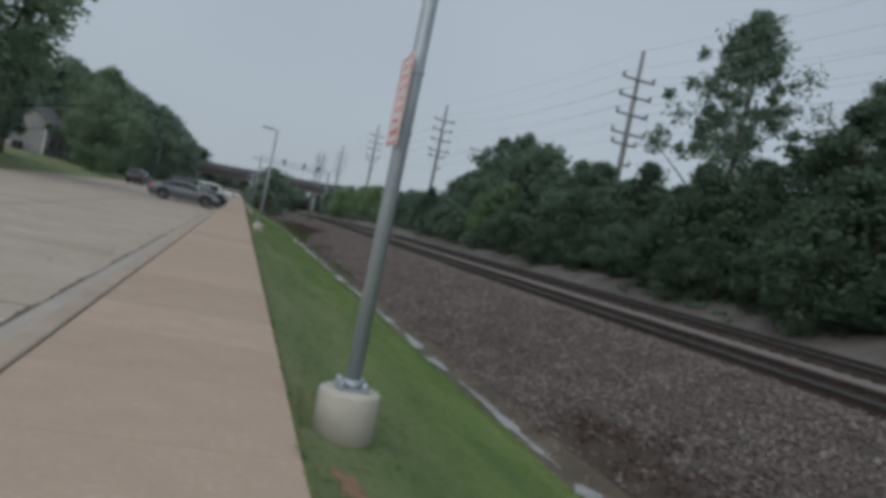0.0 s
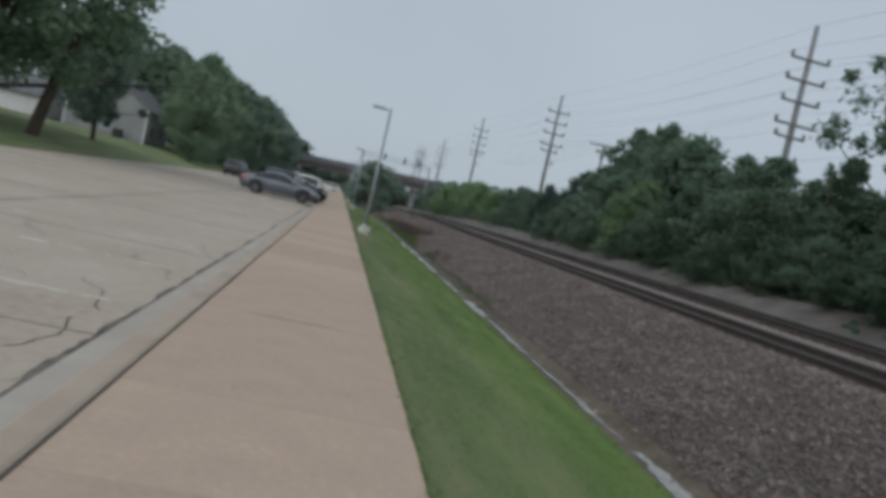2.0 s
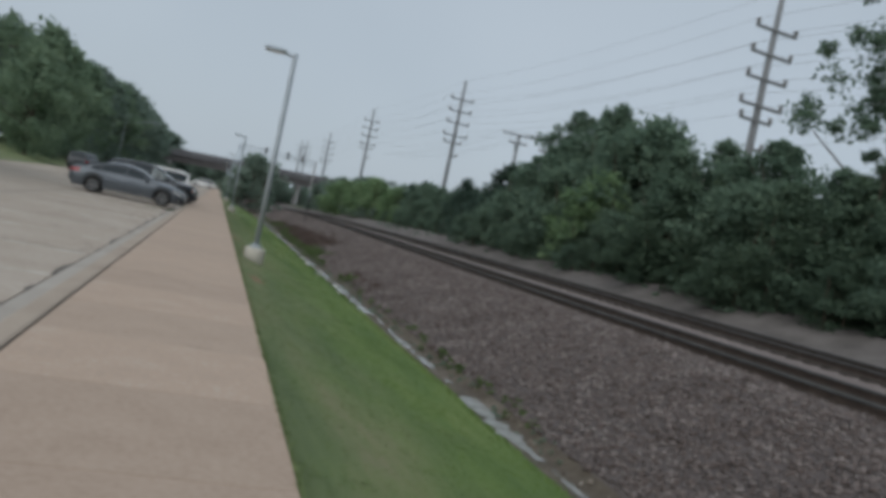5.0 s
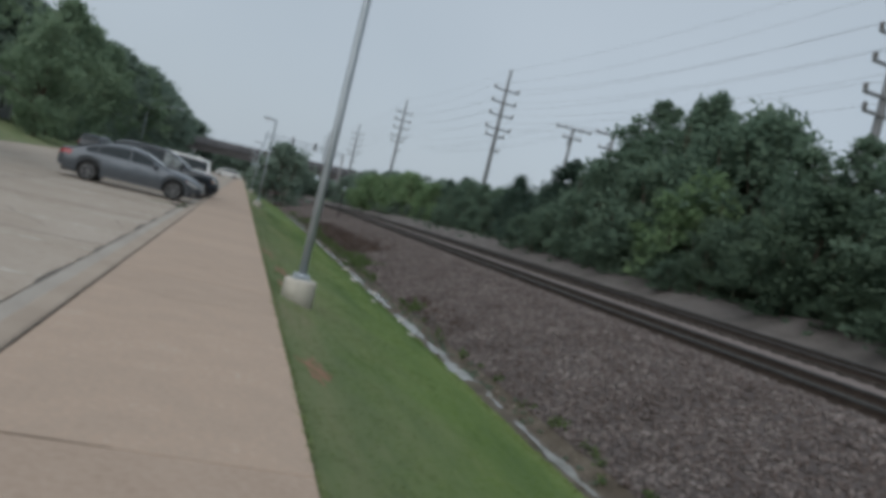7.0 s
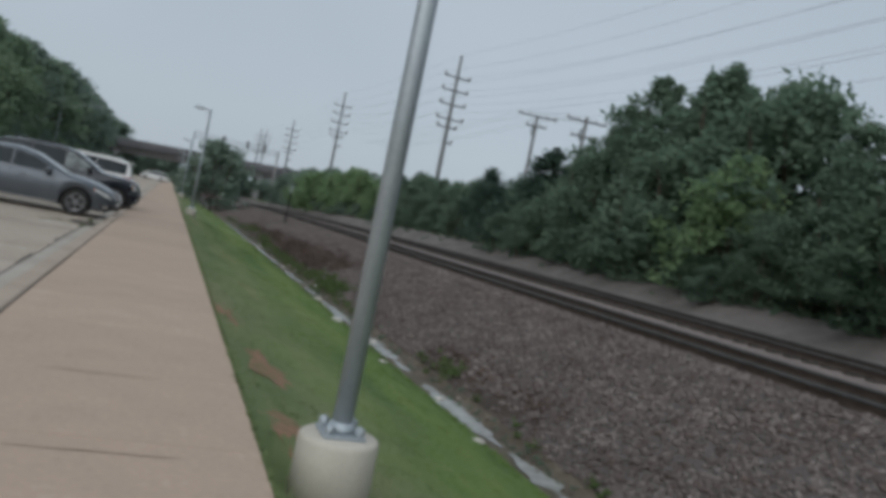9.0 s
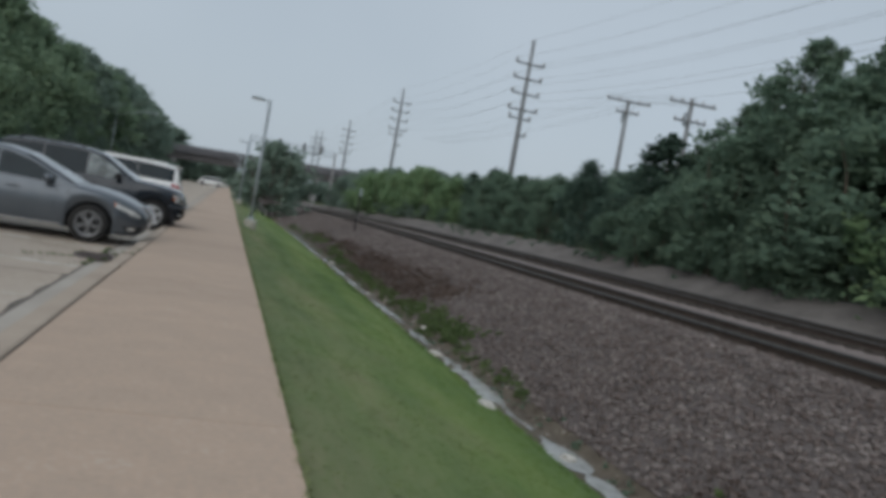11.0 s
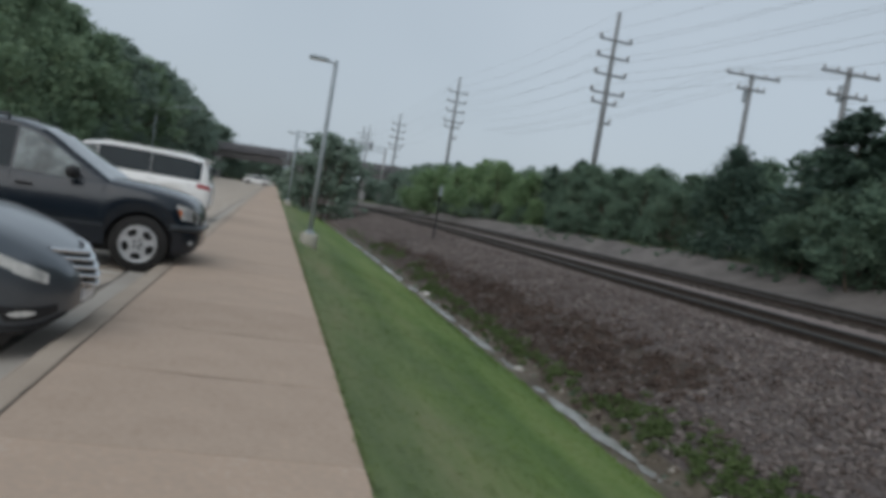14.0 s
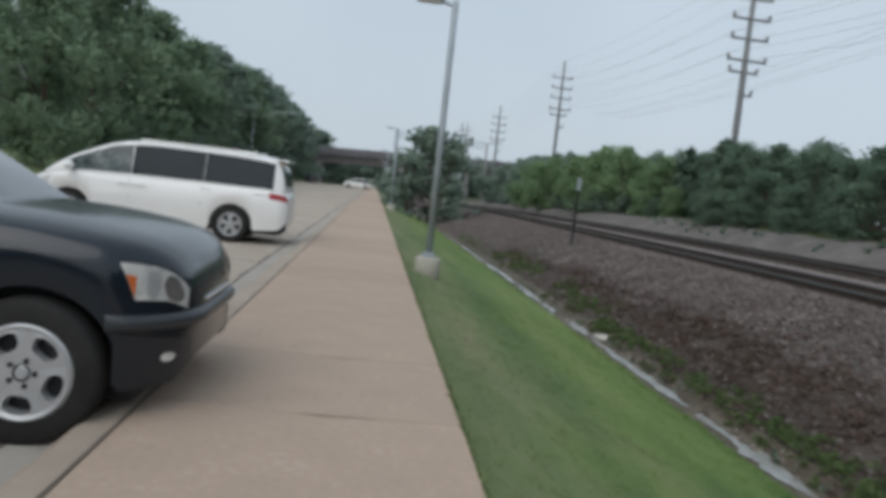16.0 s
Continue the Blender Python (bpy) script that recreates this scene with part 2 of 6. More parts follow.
M["weed_brown"] = shade("brown_weed", [(0.2, (0.046, 0.031, 0.026)), (0.5, (0.088, 0.061, 0.050)), (0.8, (0.14, 0.102, 0.083))], 1, 6, 0.9, random_by="island", spread=0.5)
M["white_sign"] = shade("white_sign", [(0.3, (0.66, 0.65, 0.65)), (0.7, (0.76, 0.75, 0.75))], 3, 20, 0.5)
M["red_sign"] = shade("red_print", [(0.3, (0.56, 0.16, 0.15)), (0.7, (0.64, 0.22, 0.20))], 3, 20, 0.5)
M["bridge"] = shade("bridge_concrete", [(0.3, (0.105, 0.104, 0.112)), (0.7, (0.160, 0.158, 0.168))], 0.5, 8, 0.9)
M["girder"] = shade("bridge_girder", [(0.3, (0.075, 0.07, 0.07)), (0.7, (0.13, 0.12, 0.12))], 0.6, 8, 0.7)
M["pier"] = shade("pier_concrete", [(0.3, (0.20, 0.20, 0.20)), (0.7, (0.30, 0.30, 0.30))], 0.6, 8, 0.9)
M["siding"] = shade("grey_siding", [(0.3, (0.235, 0.242, 0.248)), (0.7, (0.305, 0.312, 0.318))], 0.8, 10, 0.8)
M["white_wall"] = shade("white_siding", [(0.3, (0.58, 0.58, 0.58)), (0.7, (0.70, 0.70, 0.70))], 0.8, 10, 0.8)
M["roof"] = shade("grey_shingle", [(0.3, (0.10, 0.105, 0.11)), (0.7, (0.18, 0.185, 0.195))], 1.5, 12, 0.9)
M["dark"] = shade("dark_plastic", [(0.3, (0.012, 0.012, 0.013)), (0.7, (0.03, 0.03, 0.032))], 5, 40, 0.7)
M["grate"] = shade("iron_grate", [(0.3, (0.055, 0.046, 0.045)), (0.7, (0.12, 0.10, 0.095))], 5, 40, 0.85, 0.1)
M["rubber"] = shade("tyre_rubber", [(0.3, (0.012, 0.012, 0.012)), (0.7, (0.028, 0.027, 0.026))], 5, 60, 0.85)
M["alloy"] = shade("alloy", [(0.3, (0.40, 0.41, 0.42)), (0.7, (0.50, 0.51, 0.52))], 4, 30, 0.4, 0.45)
M["alloy_dark"] = shade("dark_alloy", [(0.3, (0.17, 0.173, 0.177)), (0.7, (0.25, 0.253, 0.257))], 4, 30, 0.35, 0.4)
M["chrome"] = shade("chrome", [(0.3, (0.55, 0.56, 0.57)), (0.7, (0.65, 0.66, 0.67))], 4, 30, 0.18, 0.9)
M["paint_grey"] = shade("grey_car_paint", [(0.3, (0.078, 0.092, 0.108)), (0.7, (0.098, 0.112, 0.128))], 3, 60, 0.3, 0.45, coat=0.7)
M["paint_slate"] = shade("slate_car_paint", [(0.3, (0.038, 0.043, 0.05)), (0.7, (0.05, 0.056, 0.064))], 3, 60, 0.35, 0.2, coat=0.5)
M["paint_black"] = shade("black_car_paint", [(0.3, (0.004, 0.009, 0.016)), (0.7, (0.007, 0.014, 0.023))], 3, 60, 0.25, 0.0, coat=0.4, spec=0.4)
M["paint_white"] = shade("white_car_paint", [(0.3, (0.78, 0.78, 0.77)), (0.7, (0.84, 0.84, 0.83))], 3, 60, 0.35, 0.0, coat=0.7)
M["cladding"] = shade("grey_cladding", [(0.3, (0.030, 0.036, 0.042)), (0.7, (0.045, 0.052, 0.058))], 3, 40, 0.32)
M["glass"] = shade("tinted_glass", [(0.3, (0.010, 0.018, 0.023)), (0.7, (0.017, 0.027, 0.033))], 3, 20, 0.06, spec=0.2)
M["windscreen"] = shade("windscreen_glass", [(0.3, (0.04, 0.048, 0.052)), (0.7, (0.06, 0.07, 0.075))], 3, 20, 0.05, spec=0.7, coat=0.5)
# Noisy light and dark tones imitate reflections inside the lens.
M["lens"] = shade("headlight_lens", [(0.32, (0.38, 0.39, 0.385)), (0.5, (0.58, 0.585, 0.57)), (0.68, (0.78, 0.78, 0.755))], 11, 30, 0.08, 0.15, coat=0.9)
M["amber"] = shade("amber_lens", [(0.3, (0.50, 0.12, 0.03)), (0.7, (0.60, 0.17, 0.05))], 6, 40, 0.2, coat=0.6)
M["red_lens"] = shade("red_lens", [(0.3, (0.30, 0.02, 0.025)), (0.7, (0.40, 0.03, 0.035))], 6, 40, 0.2, coat=0.6)
M["rock"] = shade("pale_rock", [(0.3, (0.36, 0.34, 0.30)), (0.7, (0.55, 0.53, 0.49))], 6, 40, 0.9, bump=0.01)
M["pebble"] = shade("ditch_pebble", [(0.1, (0.07, 0.056, 0.044)), (0.45, (0.15, 0.125, 0.10)), (0.75, (0.25, 0.22, 0.185)), (0.95, (0.40, 0.37, 0.33))], 2.0, 30, 0.8, random_by="island", spread=0.8)
M["bin"] = shade("dark_unit", [(0.3, (0.02, 0.022, 0.024)), (0.7, (0.04, 0.042, 0.044))], 3, 30, 0.7)


# ---- mesh helpers ----
def part(name, bm, material, parent=None, label=""):
    """Links a bmesh as one mesh object under a thing or a part."""
    me = bpy.data.meshes.new(name)
    bm.to_mesh(me)
    bm.free()
    for m in material if isinstance(material, list) else [material]:
        me.materials.append(m)
    ob = new(name, me)
    if parent is not None:
        ob.parent = parent
    return tagged(ob, label)


def pydata(name, verts, faces, material, parent=None, label=""):
    me = bpy.data.meshes.new(name)
    me.from_pydata(verts, [], faces)
    me.materials.append(material)
    ob = new(name, me)
    if parent is not None:
        ob.parent = parent
    return tagged(ob, label)


def smooth(ob):
    ob.data.polygons.foreach_set("use_smooth", [True] * len(ob.data.polygons))
    return ob


def box(bm, x0, x1, y0, y1, z0, z1, bevel=0.0):
    made = bmesh.ops.create_cube(bm, size=1.0, matrix=Matrix.LocRotScale(((x0 + x1) / 2, (y0 + y1) / 2, (z0 + z1) / 2), None, (x1 - x0, y1 - y0, z1 - z0)))
    if bevel:
        edges = list({e for v in made["verts"] for e in v.link_edges})
        bmesh.ops.bevel(bm, geom=edges, offset=bevel, segments=2, affect="EDGES")
    return bm


def rod(bm, a, b, r0, r1=None, seg=10):
    a, b = Vector(a), Vector(b)
    d = b - a
    m = Matrix.Translation((a + b) / 2) @ d.to_track_quat("Z", "Y").to_matrix().to_4x4()
    bmesh.ops.create_cone(bm, cap_ends=True, segments=seg, radius1=r0, radius2=r0 if r1 is None else r1, depth=d.length, matrix=m)
    return bm


def lathe(bm, profile, seg=24, m=Matrix.Identity(4), close=True):
    rings = []
    for r, z in profile:
        rings.append([bm.verts.new(m @ Vector((r * math.cos(2 * math.pi * i / seg), r * math.sin(2 * math.pi * i / seg), z))) for i in range(seg)])
    for p, q in zip(rings, rings[1:]):
        for i in range(seg):
            bm.faces.new((p[i], p[(i + 1) % seg], q[(i + 1) % seg], q[i]))
    if close:
        bm.faces.new(list(reversed(rings[0])))
        bm.faces.new(rings[-1])
    return bm


def empty(name, m=Matrix.Identity(4), label="", category="", group="", kind=""):
    ob = new(name)
    ob.matrix_basis = m
    return tagged(ob, label, category, group, kind)


# ---- the lie of the land ----
def sink(y):
    """How far the railway side drops away in the distance."""
    d = max(0.0, min(y, 200.0) - 70.0)
    return -0.00008 * d * d


PROFILE = [(-1500, 6.0), (-300, 4.0), (-100, 2.6), (-60, 2.0), (-40, 1.5), (-30, 1.25), (-24, 0.95), (-20, 0.55), (-17, 0.2), (-15.2, -0.1),
           (-14.9, -0.14), (-14.7, -0.5), (-2.6, -0.5), (-1.7, -0.4), (-0.06, -0.4), (-0.03, -0.05), (0.15, -0.10), (0.6, -0.27), (3.2, -1.03),
           (3.4, -1.09), (3.8, -1.09), (3.95, -0.98), (7.5, 0.06), (10.8, 0.13), (12.0, 0.17), (15.2, 0.27), (16.0, 0.40), (17.2, 1.0), (19.0, 1.25),
           (25, 1.6), (40, 2.0), (100, 2.5), (300, 4.0), (1500, 6.0)]


LAMP_Y = (6.8, 38.95, 71.69)


def gz(x, y):
    for (xa, za), (xb, zb) in zip(PROFILE, PROFILE[1:]):
        if xa <= x <= xb:
            z = za + (zb - za) * (x - xa) / (xb - xa)
            break
    for ly in LAMP_Y if 0.05 < x < 1.2 else ():
        d = math.hypot(x - 0.47, y - ly)
        if d < 0.6:
            z = min(z, z + (-0.30 - z) * min(1.0, (0.6 - d) / 0.25))
    if x > 0:
        z += sink(y) * min(1.0, x / 3.0)
    if 0.1 < x < 8.0:
        z += 0.025 * noise.noise((x * 0.9, y * 0.7, 0)) * min(1, x * 2) + 0.012 * noise.noise((x * 3, y * 3, 4))
    if 15.5 < x < 60 or -60 < x < -16:
        z += 0.16 * noise.noise((x * 0.3, y * 0.3, 7))
    return z


def frange(a, b, s):
    return [a + s * i for i in range(int(round((b - a) / s)))]


WEEDY = [(3.9, 6.1, 60.5, 73.0), (3.9, 5.6, 72.0, 88.0), (3.9, 4.5, 55.0, 61.0), (3.9, 4.6, 44.0, 48.0), (3.9, 5.2, 5.5, 11.5)]


def weedy(x, y):
    """True where weeds have taken over the lower ballast."""
    o = 0.55 * noise.noise((x * 1.3, y * 0.5, 2)) + 0.25 * noise.noise((x * 3, y * 2, 8))
    return any(a <= x < b - 0.25 + o and c + o < y < d + o for a, b, c, d in WEEDY)


def make_ground():
    xs = [-1500, -300, -100, -60, -40, -34, -30, -27, -24, -22, -20, -18.5, -17, -16, -15.2, -14.9, -14.7, -8, -2.6, -1.7, -0.06, -0.03, 0.05]
    xs += frange(0.15, 3.1, 0.2) + frange(3.1, 3.95, 0.085) + frange(3.95, 8.0, 0.225) + frange(8.0, 15.2, 0.3) + frange(15.2, 20, 0.4)
    xs += [20, 21, 22, 23.5, 25, 28, 32, 40, 60, 100, 300, 1500]
    ys = [-1500, -300, -100, -40, -20] + frange(-10, 100, 0.5) + frange(100, 250, 5.0) + [250, 300, 400, 700, 1200, 3000]
    ys = sorted(set(ys + [ly + o for ly in LAMP_Y for o in (-0.62, -0.3, -0.12, 0.12, 0.3, 0.62)]))
    verts = [(x, y, gz(x, y)) for y in ys for x in xs]
    w = len(xs)
    faces, mats = [], []
    for j in range(len(ys) - 1):
        for i in range(w - 1):
            faces.append((j * w + i, j * w + i + 1, (j + 1) * w + i + 1, (j + 1) * w + i))
            c = (xs[i] + xs[i + 1]) / 2
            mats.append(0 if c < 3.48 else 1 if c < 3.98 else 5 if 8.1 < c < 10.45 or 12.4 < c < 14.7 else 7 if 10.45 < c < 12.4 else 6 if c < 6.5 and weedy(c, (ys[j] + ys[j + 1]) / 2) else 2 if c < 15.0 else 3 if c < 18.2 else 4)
    me = bpy.data.meshes.new("ground")
    me.from_pydata(verts, [], faces)
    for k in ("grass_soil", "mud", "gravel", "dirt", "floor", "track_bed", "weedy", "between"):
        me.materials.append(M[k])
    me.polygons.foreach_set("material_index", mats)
    return smooth(tagged(new("ground", me), "mown grass verge falling to a ditch and grey railway ballast", "ground", kind="structure"))


make_ground()


def make_water():
    """The thin sheet of water along the ditch, broken into pools."""
    group = empty("water", label="shallow water along the ditch bottom, painted pale as reflected sky", category="water", kind="structure")
    r = random.Random(17)
    spans, fat, y = [], [], -6.0
    while y < 100:
        wet = y > 58
        n = r.uniform(2.5, 6.0) if wet else r.uniform(1.6, 5.0)
        spans.append((y, y + n))
        fat.append(1.0 if wet else r.choice((0.55, 0.8, 1.5)))
        y += n + (r.uniform(0.15, 0.5) if wet else r.uniform(0.15, 1.0))
    for (a, b), broad in zip(spans, fat):
        n = max(6, int((b - a) / 0.14))
        vs, fs = [], []
        for i in range(n + 1):
            y = a + (b - a) * i / n
            end = min(1.0, 4 * i / n, 4 * (n - i) / n)
            half = max(0.012, broad * (0.045 + 0.075 * end) * (0.75 + 1.2 * noise.noise((y * 1.1, 3, 0)) + 0.9 * noise.noise((y * 4.0, 6, 0))))
            mid = 3.61 + 0.07 * noise.noise((y * 0.35, 0, 5)) + 0.03 * noise.noise((y * 1.3, 0, 9))
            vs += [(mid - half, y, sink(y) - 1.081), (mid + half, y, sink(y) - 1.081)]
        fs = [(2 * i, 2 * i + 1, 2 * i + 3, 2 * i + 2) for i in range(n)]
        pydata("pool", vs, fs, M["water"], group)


make_water()


def make_lot():
    bm = bmesh.new()
    box(bm, -14.8, -2.29, -40, 232, -0.42, -0.14)
    lot = tagged(part("parking_lot", bm, M["lot"]), "worn beige concrete parking lot with faded stall lines", "parking lot", kind="structure")
    z = -0.136
    for x, w in ((-6.25, 0.05), (-10.4, 0.03)):
        bm = bmesh.new()
        n = 120
        vs = []
        for i in range(n + 1):
            y = -30 + 260 * i / n
            o = 0.05 * noise.noise((x, y * 0.4, 0))
            vs.append((bm.verts.new((x + o - w / 2, y, z)), bm.verts.new((x + o + w / 2, y, z))))
        for a, b in zip(vs, vs[1:]):
            bm.faces.new((a[0], a[1], b[1], b[0]))
        part("joint", bm, M["seal"], lot)
    for k in range(14):
        bm = bmesh.new()
        y = 3.2 + 6.1 * k
        box(bm, -14.7, -2.3, y - 0.012, y + 0.012, -0.15, z - 0.001)
        part("joint", bm, M["seal"], lot)
    # wandering cracks
    for x, y, turn, length in ((-3.4, 17.2, 2.6, 3.0), (-2.7, 14.6, 1.2, 1.3), (-4.3, 20.0, 2.2, 2.0), (-3.0, 36.9, 2.4, 1.6), (-2.6, 55.0, 2.9, 2.2), (-5.0, 29.0, 2.5, 2.4),
                               (-2.5, 16.2, 2.0, 1.6), (-2.4, 18.6, 1.9, 1.9), (-2.6, 19.5, 2.8, 1.4), (-2.4, 21.5, 1.8, 1.5), (-2.55, 12.9, 2.2, 1.2), (-3.6, 24.0, 2.9, 2.4), (-3.8, 27.5, 0.3, 1.2),
                               (-2.7, 54.1, 3.4, 1.0), (-2.6, 53.9, 4.0, 1.1), (-2.7, 54.8, 2.7, 1.2), (-2.35, 53.9, 4.6, 1.3), (-2.3, 54.9, 1.6, 1.4), (-3.1, 53.6, 5.0, 0.9), (-3.4, 54.6, 3.0, 1.3), (-3.2, 40.5, 2.0, 2.2), (-4.4, 45.0, 2.6, 2.6), (-2.5, 43.0, 1.7, 1.4), (-2.45, 33.5, 1.75, 1.8)):
        bm = bmesh.new()
        px, py, a, prev = x, y, turn, None
        for i in range(26):
            a += random.uniform(-0.35, 0.35) + 0.3 * (turn - a)
            px, py = px + math.cos(a) * length / 26, py + math.sin(a) * length / 26
            w = 0.004 + 0.008 * random.random()
            pair = (bm.verts.new((px - math.sin(a) * w, py + math.cos(a) * w, z)), bm.verts.new((px + math.sin(a) * w, py - math.cos(a) * w, z)))
            if prev:
                bm.faces.new((prev[0], prev[1], pair[1], pair[0]))
            prev = pair
        part("crack", bm, M["seal"], lot)
    bm = bmesh.new()
    box(bm, -2.0, 2.0, -0.05, 0.05, 0, 0.004)
    first = tagged(part("stall_line", bm, M["line"]), "worn white painted stall line on the concrete lot", "road marking", "stall lines", "structure")
    first.matrix_basis = pose(-4.33, 14.0 - 2.78 * 4, -0.139)
    for k in range(-3, 36):
        copy_thing(first, pose(-4.33, 14.0 + 2.78 * k, -0.139))
    return lot


make_lot()


def strip(name, pts, y0, y1, material, label, step=4.0):
    """An extruded kerb: pts is the cross-section, open below."""
    n = max(1, int((y1 - y0) / step))
    vs, fs = [], []
    for j in range(n + 1):
        y = y0 + (y1 - y0) * j / n
        vs += [(x, y, z) for x, z in pts]
    w = len(pts)
    for j in range(n):
        for i in range(w - 1):
            fs.append((j * w + i, j * w + i + 1, (j + 1) * w + i + 1, (j + 1) * w + i))
    fs += [tuple(range(w)), tuple(reversed(range(n * w, n * w + w)))]
    return tagged(pydata(name, vs, fs, material), label, "kerb", kind="structure")


KERB = [(-1.766, -0.3), (-1.766, 0.008), (-1.79, 0.018), (-1.93, 0.02), (-1.955, 0.005), (-2.0, -0.095), (-2.02, -0.3)]
LOWK = [(-1.766, -0.3), (-1.766, -0.006), (-1.80, 0.0), (-1.92, -0.004), (-1.95, -0.02), (-2.0, -0.10), (-2.02, -0.3)]
strip("kerb", KERB, -20, 52.6, M["kerb"], "worn pale concrete kerb beside the pavement")
strip("kerb", LOWK, 52.75, 54.2, M["kerb"], "low broken length of concrete kerb by the drain")
strip("kerb", LOWK, 54.35, 230, M["kerb"], "worn pale concrete kerb beside the pavement")
strip("gutter", [(-1.99, -0.3), (-1.99, -0.125), (-2.26, -0.135), (-2.26, -0.3)], -20, 53.7, M["gutter"], "smooth grey concrete gutter along the kerb")
strip("gutter", [(-1.99, -0.3), (-1.99, -0.125), (-2.26, -0.135), (-2.26, -0.3)], 55.2, 230, M["gutter"], "smooth grey concrete gutter along the kerb")


def make_seams():
    """The dark, ragged seams on both sides of the kerb and gutter."""
    for x, w, z, ink, rag in ((-1.757, 0.016, 0.003, "seam", 1.0), (-2.275, 0.075, -0.135, "seal", 1.7), (-1.995, 0.012, -0.121, "seal", 1.2)):
        bm, prev = bmesh.new(), None
        for i in range(1500):
            y = -18 + 0.16 * i
            ww = max(0.004, w * (0.75 + rag * noise.noise((y * 1.1, x, 0)) + 0.6 * rag * noise.noise((y * 4.5, x, 1))))
            o = 0.3 * w * noise.noise((y * 2.2, x, 3)) + 0.25 * w * noise.noise((y * 6.0, x, 5))
            pair = (bm.verts.new((x + o - ww / 2, y, z)), bm.verts.new((x + o + ww / 2, y, z)))
            if prev:
                bm.faces.new((prev[0], prev[1], pair[1], pair[0]))
            prev = pair
        tagged(part("tar_seam", bm, M[ink]), "dark ragged seam along the concrete kerb", "seam", kind="structure")


make_seams()


def make_drain():
    d = empty("drain_grate", pose(-2.36, 54.42, -0.13, 0, 0, 6), "rusty iron drain grate sunk among cracked concrete and weeds", "drain")
    ring = [(0.27 * math.copysign(abs(math.cos(a)) ** 0.6, math.cos(a)), 0.40 * math.copysign(abs(math.sin(a)) ** 0.6, math.sin(a))) for a in (2 * math.pi * k / 28 for k in range(28))]
    bm = bmesh.new()
    loops = [[bm.verts.new((px * f, py * f, z)) for px, py in ring] for f, z in ((1.06, -0.02), (1.04, 0.004), (0.93, 0.006), (0.91, -0.006), (0.0, -0.006))]
    for a, b in zip(loops, loops[1:]):
        for i in range(28):
            bm.faces.new((a[i], a[(i + 1) % 28], b[(i + 1) % 28], b[i]))
    part("frame", bm, M["grate"], d)
    for i in range(9):
        py = -0.32 + 0.08 * i
        half = 0.235 * (1 - (abs(py) / 0.40) ** 3.2) ** 0.31
        bm = bmesh.new()
        box(bm, -half, half, py - 0.016, py + 0.016, -0.004, 0.016, 0.004)
        part("bar", bm, M["grate"], d)


make_drain()


# ---- foliage ----
def leaf_cloud(name, material, parent, blobs, per, size, seed):
    """One mesh of many small leaves round the given clump centres (x, y, z, radius)."""
    rng = np.random.default_rng(seed)
    blobs = np.array(blobs)
    n = len(blobs) * per
    c = np.repeat(blobs[:, :3], per, axis=0)
    r = np.repeat(blobs[:, 3], per)
    d = rng.normal(size=(n, 3))
    d /= np.linalg.norm(d, axis=1)[:, None]
    p = c + d * (r * rng.uniform(0.05, 1.25, n) ** 0.7)[:, None] * np.array([1, 1, 0.85])
    u = rng.normal(size=(n, 3))
    u[:, 2] *= 0.6
    u /= np.linalg.norm(u, axis=1)[:, None]
    v = np.cross(u, d + 0.6 * rng.normal(size=(n, 3)))
    v /= np.linalg.norm(v, axis=1)[:, None] + 1e-6
    s = size * rng.uniform(0.55, 1.25, n)[:, None]
    quad = np.stack([p - u * s, p + v * s * 0.45, p + u * s, p - v * s * 0.45], axis=1).reshape(-1, 3)
    me = bpy.data.meshes.new(name)
    me.vertices.add(4 * n), me.loops.add(4 * n), me.polygons.add(n)
    me.vertices.foreach_set("co", quad.ravel())
    me.loops.foreach_set("vertex_index", np.arange(4 * n))
    me.polygons.foreach_set("loop_start", np.arange(0, 4 * n, 4))
    me.polygons.foreach_set("loop_total", np.full(n, 4))
    me.update()
    me.materials.append(material)
    ob = new(name, me)
    ob.parent = parent
    return ob


